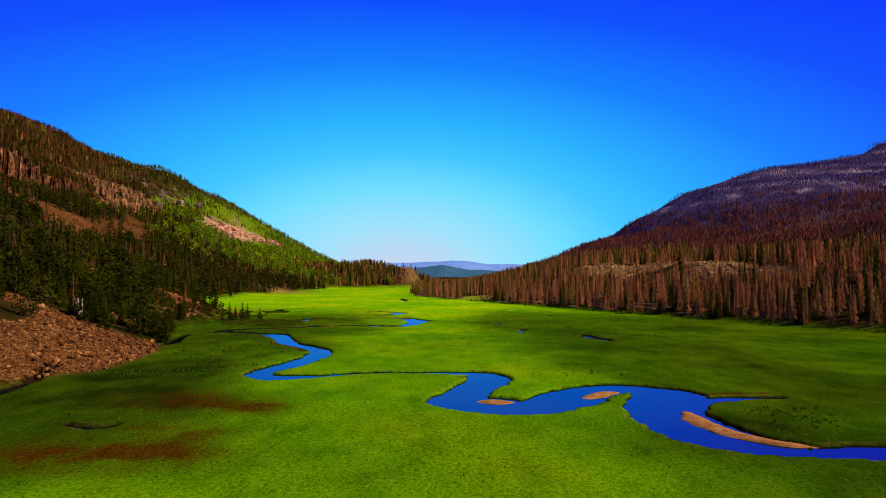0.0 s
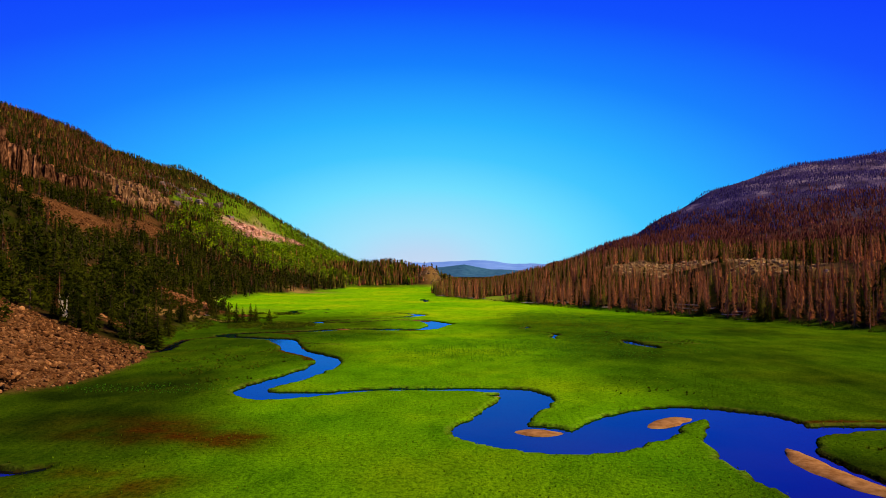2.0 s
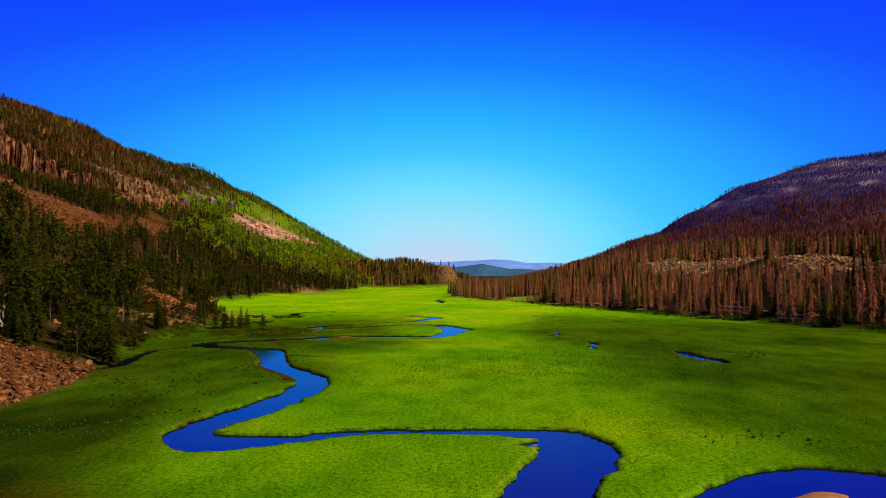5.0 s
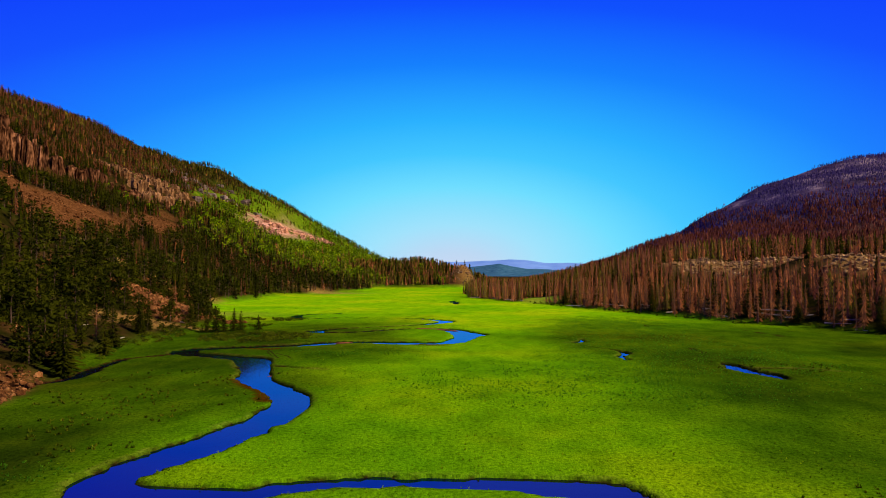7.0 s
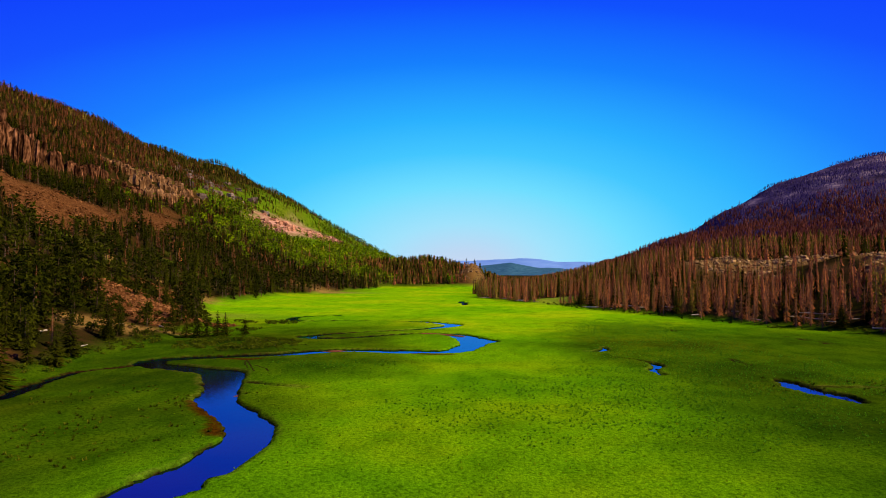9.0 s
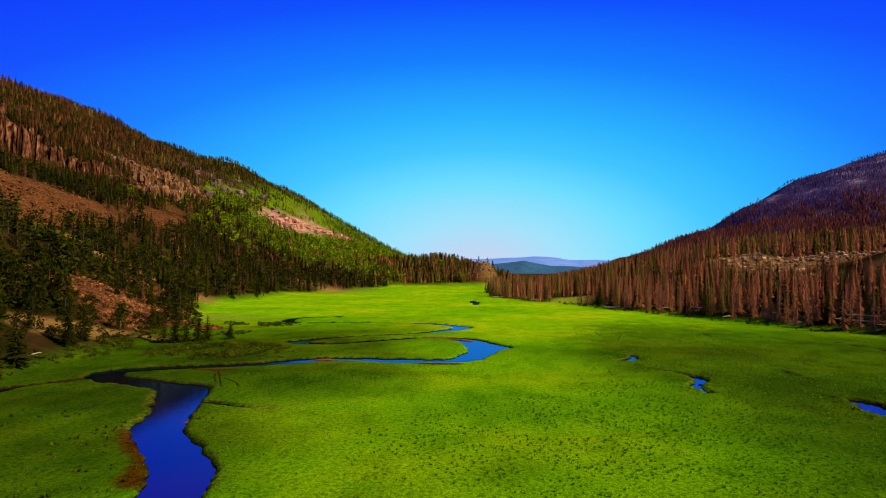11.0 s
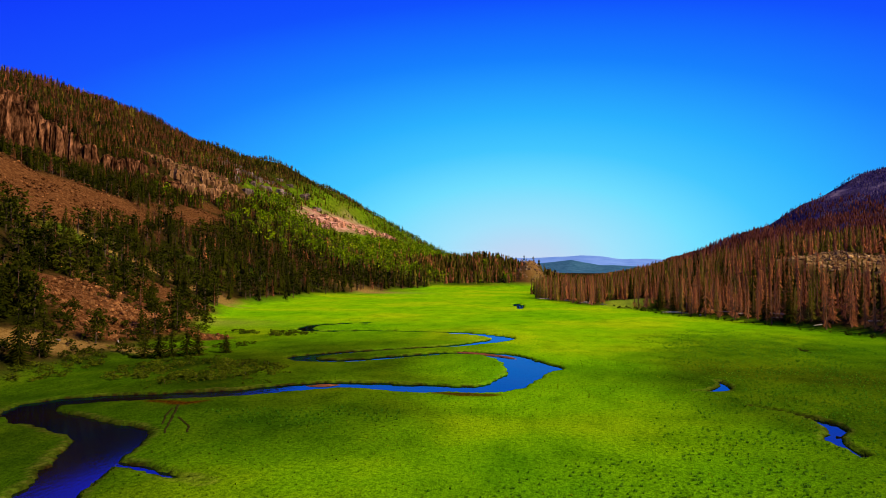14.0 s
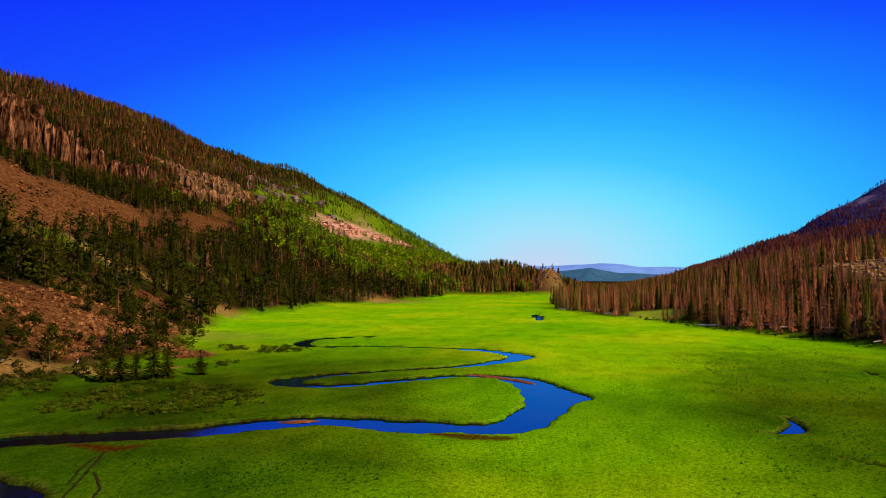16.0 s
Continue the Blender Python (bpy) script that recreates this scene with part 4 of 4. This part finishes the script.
for k in np.nonzero(east_near)[0][:150]:
    single_tree(int(ek[k]), ex[k], ey[k], er, 11, 18, "fronting the eastern wood")
east_done = np.zeros(len(ex), bool)
east_done[np.nonzero(east_near)[0][:150]] = True


def woods(x, y, kind, done, rng, near, lo, hi, side, girth=(0.8, 1.2)):
    for k, (nears, mids, fars) in {0: (NEAR_SPRUCE, MID_SPRUCE, FAR_SPRUCE), 1: (NEAR_DEAD, MID_DEAD, FAR_DEAD), 2: (NEAR_ASPEN, MID_ASPEN, FAR_ASPEN), 3: (NEAR_ALDER, MID_ASPEN, FAR_ASPEN), 4: (NEAR_THIN, MID_THIN, FAR_SPRUCE), 5: (NEAR_DEAD, MID_DEAD, FAR_DEAD)}.items():
        name, _, mats, label = LOOKS[k]
        for tier, templates in ((0, nears), (1, mids), (2, fars)):
            sel = (kind == k) & ~done & (near == tier)
            if sel.sum():
                scatter(name + "_woods", templates, rows_of(x[sel], y[sel], lo, hi, rng, girth), mats, f"{side} wood of many {label} trees", "forest")


tiers = np.where((wy < 400) & (ws < 60), 0, np.where((wy < 720) & (ws < 300), 1, 2))
woods(wx, wy, wk, west_done | (ws > 285), wr, tiers, 6, 14.5, "hillside", (1.0, 1.6))
woods(wx, wy, wk, west_done | (ws <= 285), wr, tiers, 5, 10.5, "ridge", (1.1, 1.7))
back_row = (ey > 720) | (em > 260)
near_rows = np.where((em < 16) & (ey < 540), 0, np.where((em < 180) & (ey < 800), 1, 2))
woods(ex, ey, ek, east_done | back_row, er, near_rows, 9, 17, "dense eastern")
woods(ex, ey, ek, east_done | ~back_row, er, near_rows, 7, 13, "receding eastern")

fx, fy, fr = spots_in(60, 1900, 800, 2395, 5.4, 3)
fok = (land(fx, fy) > 34) & (fr.rand(len(fx)) < 0.85 - 0.7 * scree_amount(fx, fy)) & (fx < 0.74 * fy + 120) & (fx > 0.1 * fy - 60)
fok &= (fx > 715) | (fy > 1245)
fx, fy = fx[fok], fy[fok]
band = np.sin(land(fx, fy) / 15.0 + 1.5 * fbm(fx, fy, 300, 3, 98)) + 0.9 * fbm(fx, fy, 110, 3, 99)
thick = fr.rand(len(fx)) < np.clip(0.78 + 0.35 * band, 0.2, 1)
fx, fy = fx[thick], fy[thick]
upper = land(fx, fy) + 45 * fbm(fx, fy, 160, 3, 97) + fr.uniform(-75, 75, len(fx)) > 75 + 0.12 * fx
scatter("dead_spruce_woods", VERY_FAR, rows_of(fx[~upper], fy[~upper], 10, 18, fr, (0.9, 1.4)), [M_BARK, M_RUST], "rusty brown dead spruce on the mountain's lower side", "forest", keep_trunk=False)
scatter("grey_spruce_woods", VERY_FAR, rows_of(fx[upper], fy[upper], 7, 11, fr, (0.8, 1.4)), [M_BARK, M_HAZED_TWIGS], "bare grey dead spruce, haze purple in colour, covering the far mountainside", "forest", keep_trunk=False)


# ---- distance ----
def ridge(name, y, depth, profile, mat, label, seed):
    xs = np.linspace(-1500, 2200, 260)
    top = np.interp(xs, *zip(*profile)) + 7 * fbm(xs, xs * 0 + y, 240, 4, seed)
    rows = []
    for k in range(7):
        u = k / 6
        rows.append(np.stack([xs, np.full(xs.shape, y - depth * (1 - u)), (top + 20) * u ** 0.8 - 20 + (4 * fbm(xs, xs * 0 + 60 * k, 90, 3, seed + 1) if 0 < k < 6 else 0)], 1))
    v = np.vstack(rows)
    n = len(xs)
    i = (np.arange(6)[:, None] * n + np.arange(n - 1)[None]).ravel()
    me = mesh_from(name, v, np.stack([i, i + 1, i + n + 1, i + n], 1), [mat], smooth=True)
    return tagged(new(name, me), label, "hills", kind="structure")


ridge("backdrop_woods", 3300, 700, [(-1500, 20), (-500, 25), (-160, 30), (0, 52), (120, 30), (300, 22), (2200, 20)], M_FAR, "distant wooded hill, blue-green from haze put in its colour", 301)
ridge("backdrop_ridge", 4600, 900, [(-1500, 60), (-500, 70), (-40, 86), (150, 92), (400, 74), (700, 66), (2200, 60)], M_FARTHER, "pale ridge on the horizon, haze blue in its colour", 305)


# ---- stones and cliffs ----
def stone_shape(seed, sub=1, flat=0.7):
    bm = bmesh.new()
    bmesh.ops.create_icosphere(bm, subdivisions=sub, radius=0.5)
    rng = random.Random(seed)
    off = Vector((rng.uniform(-9, 9), rng.uniform(-9, 9), 0))
    cut = [Vector((rng.gauss(0, 1), rng.gauss(0, 1), rng.gauss(0, 1))).normalized() for _ in range(9)]
    for v in bm.verts:
        v.co *= 1 + 0.35 * noise.noise(v.co * 2.2 + off)
        for c in cut:
            over = v.co.dot(c) - 0.29
            if over > 0:
                v.co -= c * over * 0.95
        v.co.z *= flat
    verts, tris = [tuple(v.co) for v in bm.verts], [tuple(v.index for v in f.verts) for f in bm.faces]
    bm.free()
    return verts, tris


STONES = [stone_shape(k, 2, 0.75) for k in range(5)]
SMALL_STONES = [stone_shape(20 + k, 1, 0.75) for k in range(6)]


def stones_at(x0, x1, y0, y1, cell, seed, lo, hi, want=0.35):
    x, y, rng = spots_in(x0, x1, y0, y1, cell, seed)
    ok = scree_amount(x, y) * rng.uniform(0.6, 1.4, len(x)) > want
    x, y = x[ok], y[ok]
    size = lo + (hi - lo) * rng.rand(len(x)) ** 3
    return np.stack([x, y, land(x, y) + 0.12 * size, size, rng.uniform(0.8, 1.4, len(x)), rng.uniform(0, 6.28, len(x)), rng.rand(len(x))], 1), rng


pile, prng = stones_at(-150, -74, 118, 225, 1.05, 11, 0.5, 2.0)
order = np.argsort(-pile[:, 3])
boulder_pile = tagged(new("boulder_pile"), "loose pile of reddish-brown boulders spilling onto the meadow", "boulders")
BOULDERS = [mesh_from("boulder", v, f, [M_ROCK]) for v, f in STONES]
for x, y, z, size, wide, turn, _ in pile[order[:280]]:
    tip = prng.uniform(-0.5, 0.5, 2)
    part("boulder", BOULDERS[prng.randint(len(BOULDERS))], boulder_pile, "",
         Matrix.LocRotScale((x, y, z), Euler((tip[0], tip[1], turn)), (size * wide, size, size)))
FLAT = [(([], []), s) for s in SMALL_STONES]


def stone_field(name, rows, label, mat=M_ROCK):
    return scatter(name, FLAT, rows, [mat, mat], label, "stones", keep_trunk=False)


stone_field("rubble", pile[order[280:]], "brown rubble between the boulders of the slope foot")
stone_field("scree", stones_at(-480, -230, 400, 700, 2.5, 12, 0.8, 3.0, 0.5)[0], "fan of broken reddish scree below the cliffs")
stone_field("scree", stones_at(-420, -270, 620, 840, 3.4, 13, 0.9, 3.0, 0.5)[0], "narrow grey scree chute on the wooded slope")
stone_field("boulder_slope", stones_at(-240, -90, 210, 525, 2.5, 14, 0.5, 2.6, 0.45)[0], "scattered brown boulders on dry slope foot", M_ROCK)
stone_field("boulder_slope", stones_at(-160, -108, 312, 362, 1.9, 17, 0.6, 2.8, 0.45)[0], "brown rubble slope between scrub and young spruces")
stone_field("boulder_bench", stones_at(30, 290, 300, 660, 2.4, 15, 1.0, 3.6, 0.45)[0], "tan boulder bench among the dead trees", M_BENCHROCK)
stone_field("rock_knob", stones_at(-80, -15, 890, 965, 3.0, 16, 1.5, 5.0, 0.5)[0], "pale orange rocky knob at the valley's bend", M_PALEROCK)


def pillar(seed, sides=10, rings=7):
    """Unit-high rough column of rock."""
    rng = random.Random(seed)
    v, f = [], []
    lobes = [rng.uniform(0.95, 1.3) if a % 2 else rng.uniform(0.45, 0.95) for a in range(sides)]
    for k in range(rings):
        u = k / (rings - 1)
        slim = 1.08 - 0.20 * u - (0.10 if k == rings - 1 else 0)
        for a in range(sides):
            w = 6.283 * a / sides
            r = 0.5 * lobes[a] * slim * rng.uniform(0.78, 1.14)
            v.append((r * math.cos(w), r * math.sin(w), u * (1 if k < rings - 1 else rng.uniform(0.86, 1.04))))
    for k in range(rings - 1):
        for a in range(sides):
            i, j = k * sides + a, k * sides + (a + 1) % sides
            f += [(i, j, j + sides), (i, j + sides, i + sides)]
    v.append((0, 0, 1.0))
    f += [((rings - 1) * sides + a, (rings - 1) * sides + (a + 1) % sides, len(v) - 1) for a in range(sides)]
    return v, f


def cliff_spot(y, c):
    """The x at which the slope is c metres past the cliff's foot."""
    xs = np.arange(-700.0, -150.0, 1.0)
    ys = np.full(xs.shape, y)
    d = from_left(xs, ys) - cliff_line(ys) - 7 * fbm(xs, ys, 50, 3, 21) - c
    return xs[np.argmin(np.abs(d))]


def build_cliff(name, y0, y1, step, heights, girth, mat, label, seed, depth=(-2, 7), broken=-0.15):
    """heights: the wall's height along its run, as y and metres."""
    cliff = tagged(new(name), label, "cliff", "cliffs of the western slope")
    rng = random.Random(seed)
    shapes = [mesh_from("rock_pillar", *pillar(seed * 10 + k), [mat]) for k in range(6)]
    y = y0
    while y < y1:
        gap = math.sin(y / 5.5) + 0.8 * math.sin(y / 14.0 + seed)
        tall = float(np.interp(y, *heights))
        for k, c in enumerate(depth if gap > broken else ()):
            x = cliff_spot(y, c + rng.uniform(-2, 2))
            base = float(land(x + 4, y)) - 3
            h = (tall * rng.uniform(0.72, 1.08) + 3) * (1.0 - 0.16 * k)
            g = girth * rng.uniform(0.6, 1.35)
            part("rock_pillar", shapes[rng.randrange(6)], cliff, "",
                 Matrix.LocRotScale((x, y, base), Euler((rng.uniform(-0.05, 0.05), rng.uniform(-0.12, -0.02), rng.uniform(0, 6.28))), (g, g * rng.uniform(0.8, 1.4), h)))
        y += step * rng.uniform(0.5, 1.6)


build_cliff("cliff", 440, 665, 2.6, ([440, 600, 640, 665], [46, 44, 40, 35]), 8, M_CLIFF, "tall weathered reddish-brown cliff of rock pillars", 7, (-3, 5, 11), -0.3)
build_cliff("cliff", 667, 815, 3.0, ([665, 700, 760, 815], [33, 25, 19, 13]), 7, M_CLIFF, "stepped band of reddish-brown rock pillars", 17, (-4, 3), -0.5)
build_cliff("cliff", 818, 925, 2.6, ([818, 860, 925], [13, 15, 11]), 7, M_TANROCK, "pale tan fluted rock face below dark trees", 18, (-2, 11, 23, 35, 47, 58), -1.3)
build_cliff("outcrop", 960, 1420, 8, ([960, 1420], [9, 10]), 11, M_GREYROCK, "broken grey rock outcrops between the trees", 8, (4, 28, 52, 78), 0.1)
build_cliff("pink_cliff", 1030, 1590, 8, ([1030, 1590], [7, 9]), 10, M_PINK, "pale pink crumbling cliff on the green slope", 9, (-100, -86, -72, -58, -44), -1.6)


# ---- bushes, grass, logs ----
def bush_rows():
    x, y, rng = spots_in(-150, -56, 228, 430, 2.0, 21)
    patch = 1.3 * np.exp(-(((x + 77) / 14) ** 2 + ((y - 294) / 13) ** 2)) + 0.8 * np.exp(-(((x + 90) / 6) ** 2 + ((y - 367) / 5) ** 2)) + 0.6 * np.exp(-(((x + 92) / 20) ** 2 + ((y - 299) / 18) ** 2)) + 0.8 * np.exp(-(((x + 100) / 16) ** 2 + ((y - 372) / 9) ** 2)) + 0.45 * np.exp(-(((x + 93) / 9) ** 2 + ((y - 340) / 22) ** 2))
    patch = patch + 0.5 * np.exp(-((from_left(x, y) - 2) / 5.0) ** 2)
    ok = (patch * rng.uniform(0.3, 1.0, len(x)) > 0.33) & (to_water(x, y) > 1.2) & (from_left(x, y) < 9) & (fbm(x, y, 9, 2, 23) > -0.4)
    x, y = x[ok], y[ok]
    tall = rng.uniform(0.5, 1.2, len(x))
    return np.stack([x, y, land(x, y) - 0.05, tall, rng.uniform(1.5, 2.6, len(x)), rng.uniform(0, 6.28, len(x)), rng.rand(len(x))], 1), rng


bushes, brng = bush_rows()
STEMS = [mesh_from("stems", t[0], t[1], [M_BARK], tint=np.zeros(len(t[0]))) for t, c in SHRUB]
LEAVES = [mesh_from("foliage", c[0], c[1], [M_WILLOW], tint=np.zeros(len(c[0]))) for t, c in SHRUB]
for x, y, z, tall, wide, turn, _ in bushes[:200]:
    b = new("willow_bush")
    b.matrix_basis = Matrix.LocRotScale((x, y, z), Euler((0, 0, turn)), (tall * wide, tall * wide, tall))
    tagged(b, "low olive-green willow bush on the damp meadow", "bush", "willow bushes by the river")
    k = brng.randint(3)
    part("stems", STEMS[k], b)
    part("foliage", LEAVES[k], b)
if len(bushes) > 200:
    scatter("willow_scrub", SHRUB, bushes[200:], [M_BARK, M_WILLOW], "olive-green willow scrub along the slope foot", "bushes")

ux, uy, urng = spots_in(-180, -80, 205, 440, 3.0, 25)
us = from_left(ux, uy)
uok = (us > 2) & (us < 75) & (urng.rand(len(ux)) < 0.5) & (near_line(ux, uy, ROCK_SPILL) < 0.4) & (fbm(ux, uy, 14, 2, 26) > -0.3)
ux, uy = ux[uok], uy[uok]
scatter("slope_scrub", SHRUB, np.stack([ux, uy, land(ux, uy) - 0.05, urng.uniform(0.9, 2.8, len(ux)), urng.uniform(0.9, 1.5, len(ux)), urng.uniform(0, 6.28, len(ux)), urng.rand(len(ux))], 1),
        [M_BARK, M_THICKET], "dark tangled scrub among rocks at the slope foot", "bushes")

sx, sy, srng = spots_in(20, 190, 250, 560, 2.4, 24)
edge = from_right(sx, sy)
sok = (np.abs(edge + 1.5) < 4.5) & (srng.rand(len(sx)) < 0.30)
sx, sy = sx[sok], sy[sok]
scatter("edge_scrub", SHRUB, np.stack([sx, sy, land(sx, sy) - 0.05, srng.uniform(0.5, 1.6, len(sx)), srng.uniform(0.9, 1.6, len(sx)), srng.uniform(0, 6.28, len(sx)), srng.rand(len(sx))], 1),
        [M_BARK, M_WILLOW], "low scrub in front of the dead wood", "bushes")


def tuft(seed, blades=5):
    rng = random.Random(seed)
    v, f = [], []
    for _ in range(blades):
        a, lean = rng.uniform(0, 6.28), rng.uniform(0.15, 0.7)
        b, w = len(v), rng.uniform(0.12, 0.22)
        cx, cy = rng.uniform(-0.25, 0.25), rng.uniform(-0.25, 0.25)
        v += [(cx - w * math.sin(a), cy + w * math.cos(a), -0.05), (cx + w * math.sin(a), cy - w * math.cos(a), -0.05),
              (cx + lean * math.cos(a), cy + lean * math.sin(a), rng.uniform(0.6, 1.0))]
        f.append((b, b + 1, b + 2))
    return ([], []), (v, f)


def up_normals(ob):
    """Blades take the light as the turf round them does."""
    ob.data.polygons.foreach_set("use_smooth", np.full(len(ob.data.polygons), True))
    ob.data.normals_split_custom_set_from_vertices([(0.0, 0.0, 1.0)] * len(ob.data.vertices))


def plant_tufts():
    x, y, rng = spots_in(-96, 90, 52, 330, 1.25, 31)
    lush = fbm(x, y, 16, 3, 32)
    ok = (to_water(x, y) > 0.2) & (from_left(x, y) < 2) & (x > -52) & (x < 56) & (from_right(x, y) < 2) & (rng.rand(len(x)) < 0.40 + 0.55 * lush)
    x, y = x[ok], y[ok]
    tall = rng.uniform(0.12, 0.3, len(x))
    rows = np.stack([x, y, land(x, y), tall, rng.uniform(0.8, 1.4, len(x)), rng.uniform(0, 6.28, len(x)), rng.rand(len(x))], 1)
    # tufts toward the sides get the painted darkening in their colour too
    dark = edge_falloff_side(x, y) * 0.9 > rng.rand(len(x))
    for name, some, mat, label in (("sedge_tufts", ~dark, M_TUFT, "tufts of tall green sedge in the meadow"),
                                   ("dark_sedge_tufts", dark, M_SEDGE_DIMMED, "sedge tufts darkened in colour as edge falloff along meadow's sides")):
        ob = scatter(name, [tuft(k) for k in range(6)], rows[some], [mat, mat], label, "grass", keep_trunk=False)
        up_normals(ob)


plant_tufts()


def plant_lilies():
    """Patches of coarse broad-leaved plants standing darker than the grass."""
    x, y, rng = spots_in(-84, 90, 60, 430, 0.85, 33)
    near = np.exp(-(((x + 40) / 14) ** 2 + ((y - 260) / 7) ** 2)) + 0.85 * np.exp(-(((x - 45) / 34) ** 2 + ((y - 255) / 45) ** 2)) + 0.95 * np.exp(-(((x - 44) / 26) ** 2 + ((y - 360) / 50) ** 2)) + 0.6 * np.exp(-(((x - 5) / 30) ** 2 + ((y - 215) / 25) ** 2))
    near = near + 0.8 * np.exp(-(((x + 62) / 18) ** 2 + ((y - 152) / 6) ** 2))
    ok = (to_water(x, y) > 0.8) & (from_right(x, y) < -3) & (near * rng.rand(len(x)) > 0.24) & (fbm(x, y, 5, 2, 34) > -0.35)
    x, y = x[ok], y[ok]
    rows = np.stack([x, y, land(x, y), rng.uniform(0.16, 0.36, len(x)), rng.uniform(1.0, 1.7, len(x)), rng.uniform(0, 6.28, len(x)), rng.rand(len(x))], 1)
    plants = scatter("meadow_plants", [tuft(40 + k, 7) for k in range(5)], rows, [M_LILY, M_LILY], "dark patches of coarse broad-leaved meadow plants", "plants", keep_trunk=False)
    up_normals(plants)


def plant_hummocks():
    """Dark rushes in clumps on the wet western bank and by the eastern pools."""
    x, y, rng = spots_in(-92, 92, 95, 330, 1.3, 35)
    wet = np.exp(-(((x + 60) / 18) ** 2 + ((y - 203) / 24) ** 2)) + 0.7 * np.exp(-(((x + 70) / 16) ** 2 + ((y - 285) / 16) ** 2)) + 0.8 * np.exp(-(((x - 62) / 18) ** 2 + ((y - 243) / 10) ** 2))
    wet = wet + 0.6 * np.exp(-(((x + 52) / 10) ** 2 + ((y - 104) / 6) ** 2)) + 0.9 * np.exp(-(((x + 52) / 11) ** 2 + ((y - 167) / 9) ** 2)) + 0.6 * np.exp(-(((x - 57) / 9) ** 2 + ((y - 110) / 14) ** 2)) + 0.5 * np.exp(-(((x - 36) / 12) ** 2 + ((y - 153) / 5) ** 2))
    ok = (to_water(x, y) > 0.5) & (from_left(x, y) < 0) & (wet * rng.rand(len(x)) > 0.22) & (fbm(x, y, 6, 2, 36) > 0.08)
    x, y = x[ok], y[ok]
    rows = np.stack([x, y, land(x, y) - 0.03, rng.uniform(0.2, 0.55, len(x)), rng.uniform(1.1, 1.9, len(x)), rng.uniform(0, 6.28, len(x)), rng.rand(len(x))], 1)
    scatter("rush_clumps", [tuft(60 + k, 8) for k in range(5)], rows, [M_WILLOW, M_WILLOW], "dark clumps of rush on wet hummocky ground", "plants", keep_trunk=False)


plant_lilies()
plant_hummocks()


def small_spruce(x, y, tall):
    tm, cm = BUILT[0][int(abs(x) + y) % 3]
    tree = new("spruce_tree")
    tree.matrix_basis = Matrix.LocRotScale((x, y, float(land(x, y)) - 0.1), Euler((0, 0, x)), (tall * 2.3, tall * 2.3, tall * 1.2))
    tagged(tree, "small bushy young spruce standing at the meadow edge", "tree", "young spruces by the meadow")
    part("trunk", tm, tree)
    part("crown", cm, tree)


for x, y, tall in ((-101, 309, 6.5), (-98, 310, 7.2), (-96.2, 312.5, 5.8), (-93.5, 314.5, 7.0), (-91.8, 316.5, 6.4), (-87.5, 322, 4.6),
                   (-88, 214, 9.0), (-91.5, 220, 10.5), (-96, 224, 8.0), (-104, 258, 9.5), (-99, 246, 7.0), (141, 335, 9.0), (118, 366, 8.0)):
    small_spruce(x, y, tall)


def snag(x, y, tall, seed):
    rng = random.Random(seed)
    tree = tagged(new("dead_snag"), "bleached bare snag leaning over the boulders", "dead tree")
    tree.matrix_basis = pose(x, y, float(land(x, y)) - 0.2)
    for k in range(4):
        a, lean = rng.uniform(0, 6.28), rng.uniform(0.06, 0.28)
        pts = [(0.1 * math.cos(a), 0.1 * math.sin(a), 0)]
        for j in range(1, 6):
            u = j / 5
            pts.append((lean * tall * u * math.cos(a) + rng.uniform(-0.2, 0.2), lean * tall * u * math.sin(a) + rng.uniform(-0.2, 0.2), tall * u * rng.uniform(0.9, 1.0)))
        v, f = tube(pts, [0.16, 0.13, 0.11, 0.08, 0.05, 0.02])
        part("limb", mesh_from("limb", v, f, [M_SNAG]), tree)


snag(-116.2, 216.8, 8.5, 5)
snag(-118.5, 219.5, 6.0, 6)


def log(x, y, length, turn, seed):
    rng = random.Random(seed)
    pts = [(0, 0, length * k / 5) for k in range(6)]
    v, f = tube([(p[0] + rng.uniform(-0.06, 0.06), p[1], p[2]) for p in pts], [0.24, 0.22, 0.2, 0.17, 0.13, 0.07], 7)
    ob = new("fallen_log", mesh_from("fallen_log", v, f, [M_SNAG]))
    ob.matrix_basis = Matrix.LocRotScale((x, y, float(land(x, y)) + 0.22), Euler((radians(88), 0, turn)), None)
    tagged(ob, "pale fallen log lying at the wood's edge", "log", "fallen logs by the trees")


lrng = random.Random(77)
for k in range(26):
    q = lrng.uniform(-90, 230)
    r = lrng.uniform(1, 12)
    x, y = 85 + 0.875 * r - 0.485 * q, 420 + 0.485 * r + 0.875 * q
    log(x, y, lrng.uniform(5, 13), lrng.uniform(0, 6.28), k)
for k in range(6):
    y = lrng.uniform(240, 400)
    log(float(foot_left(y)) - lrng.uniform(3, 26), y, lrng.uniform(3, 8), lrng.uniform(0, 6.28), 50 + k)
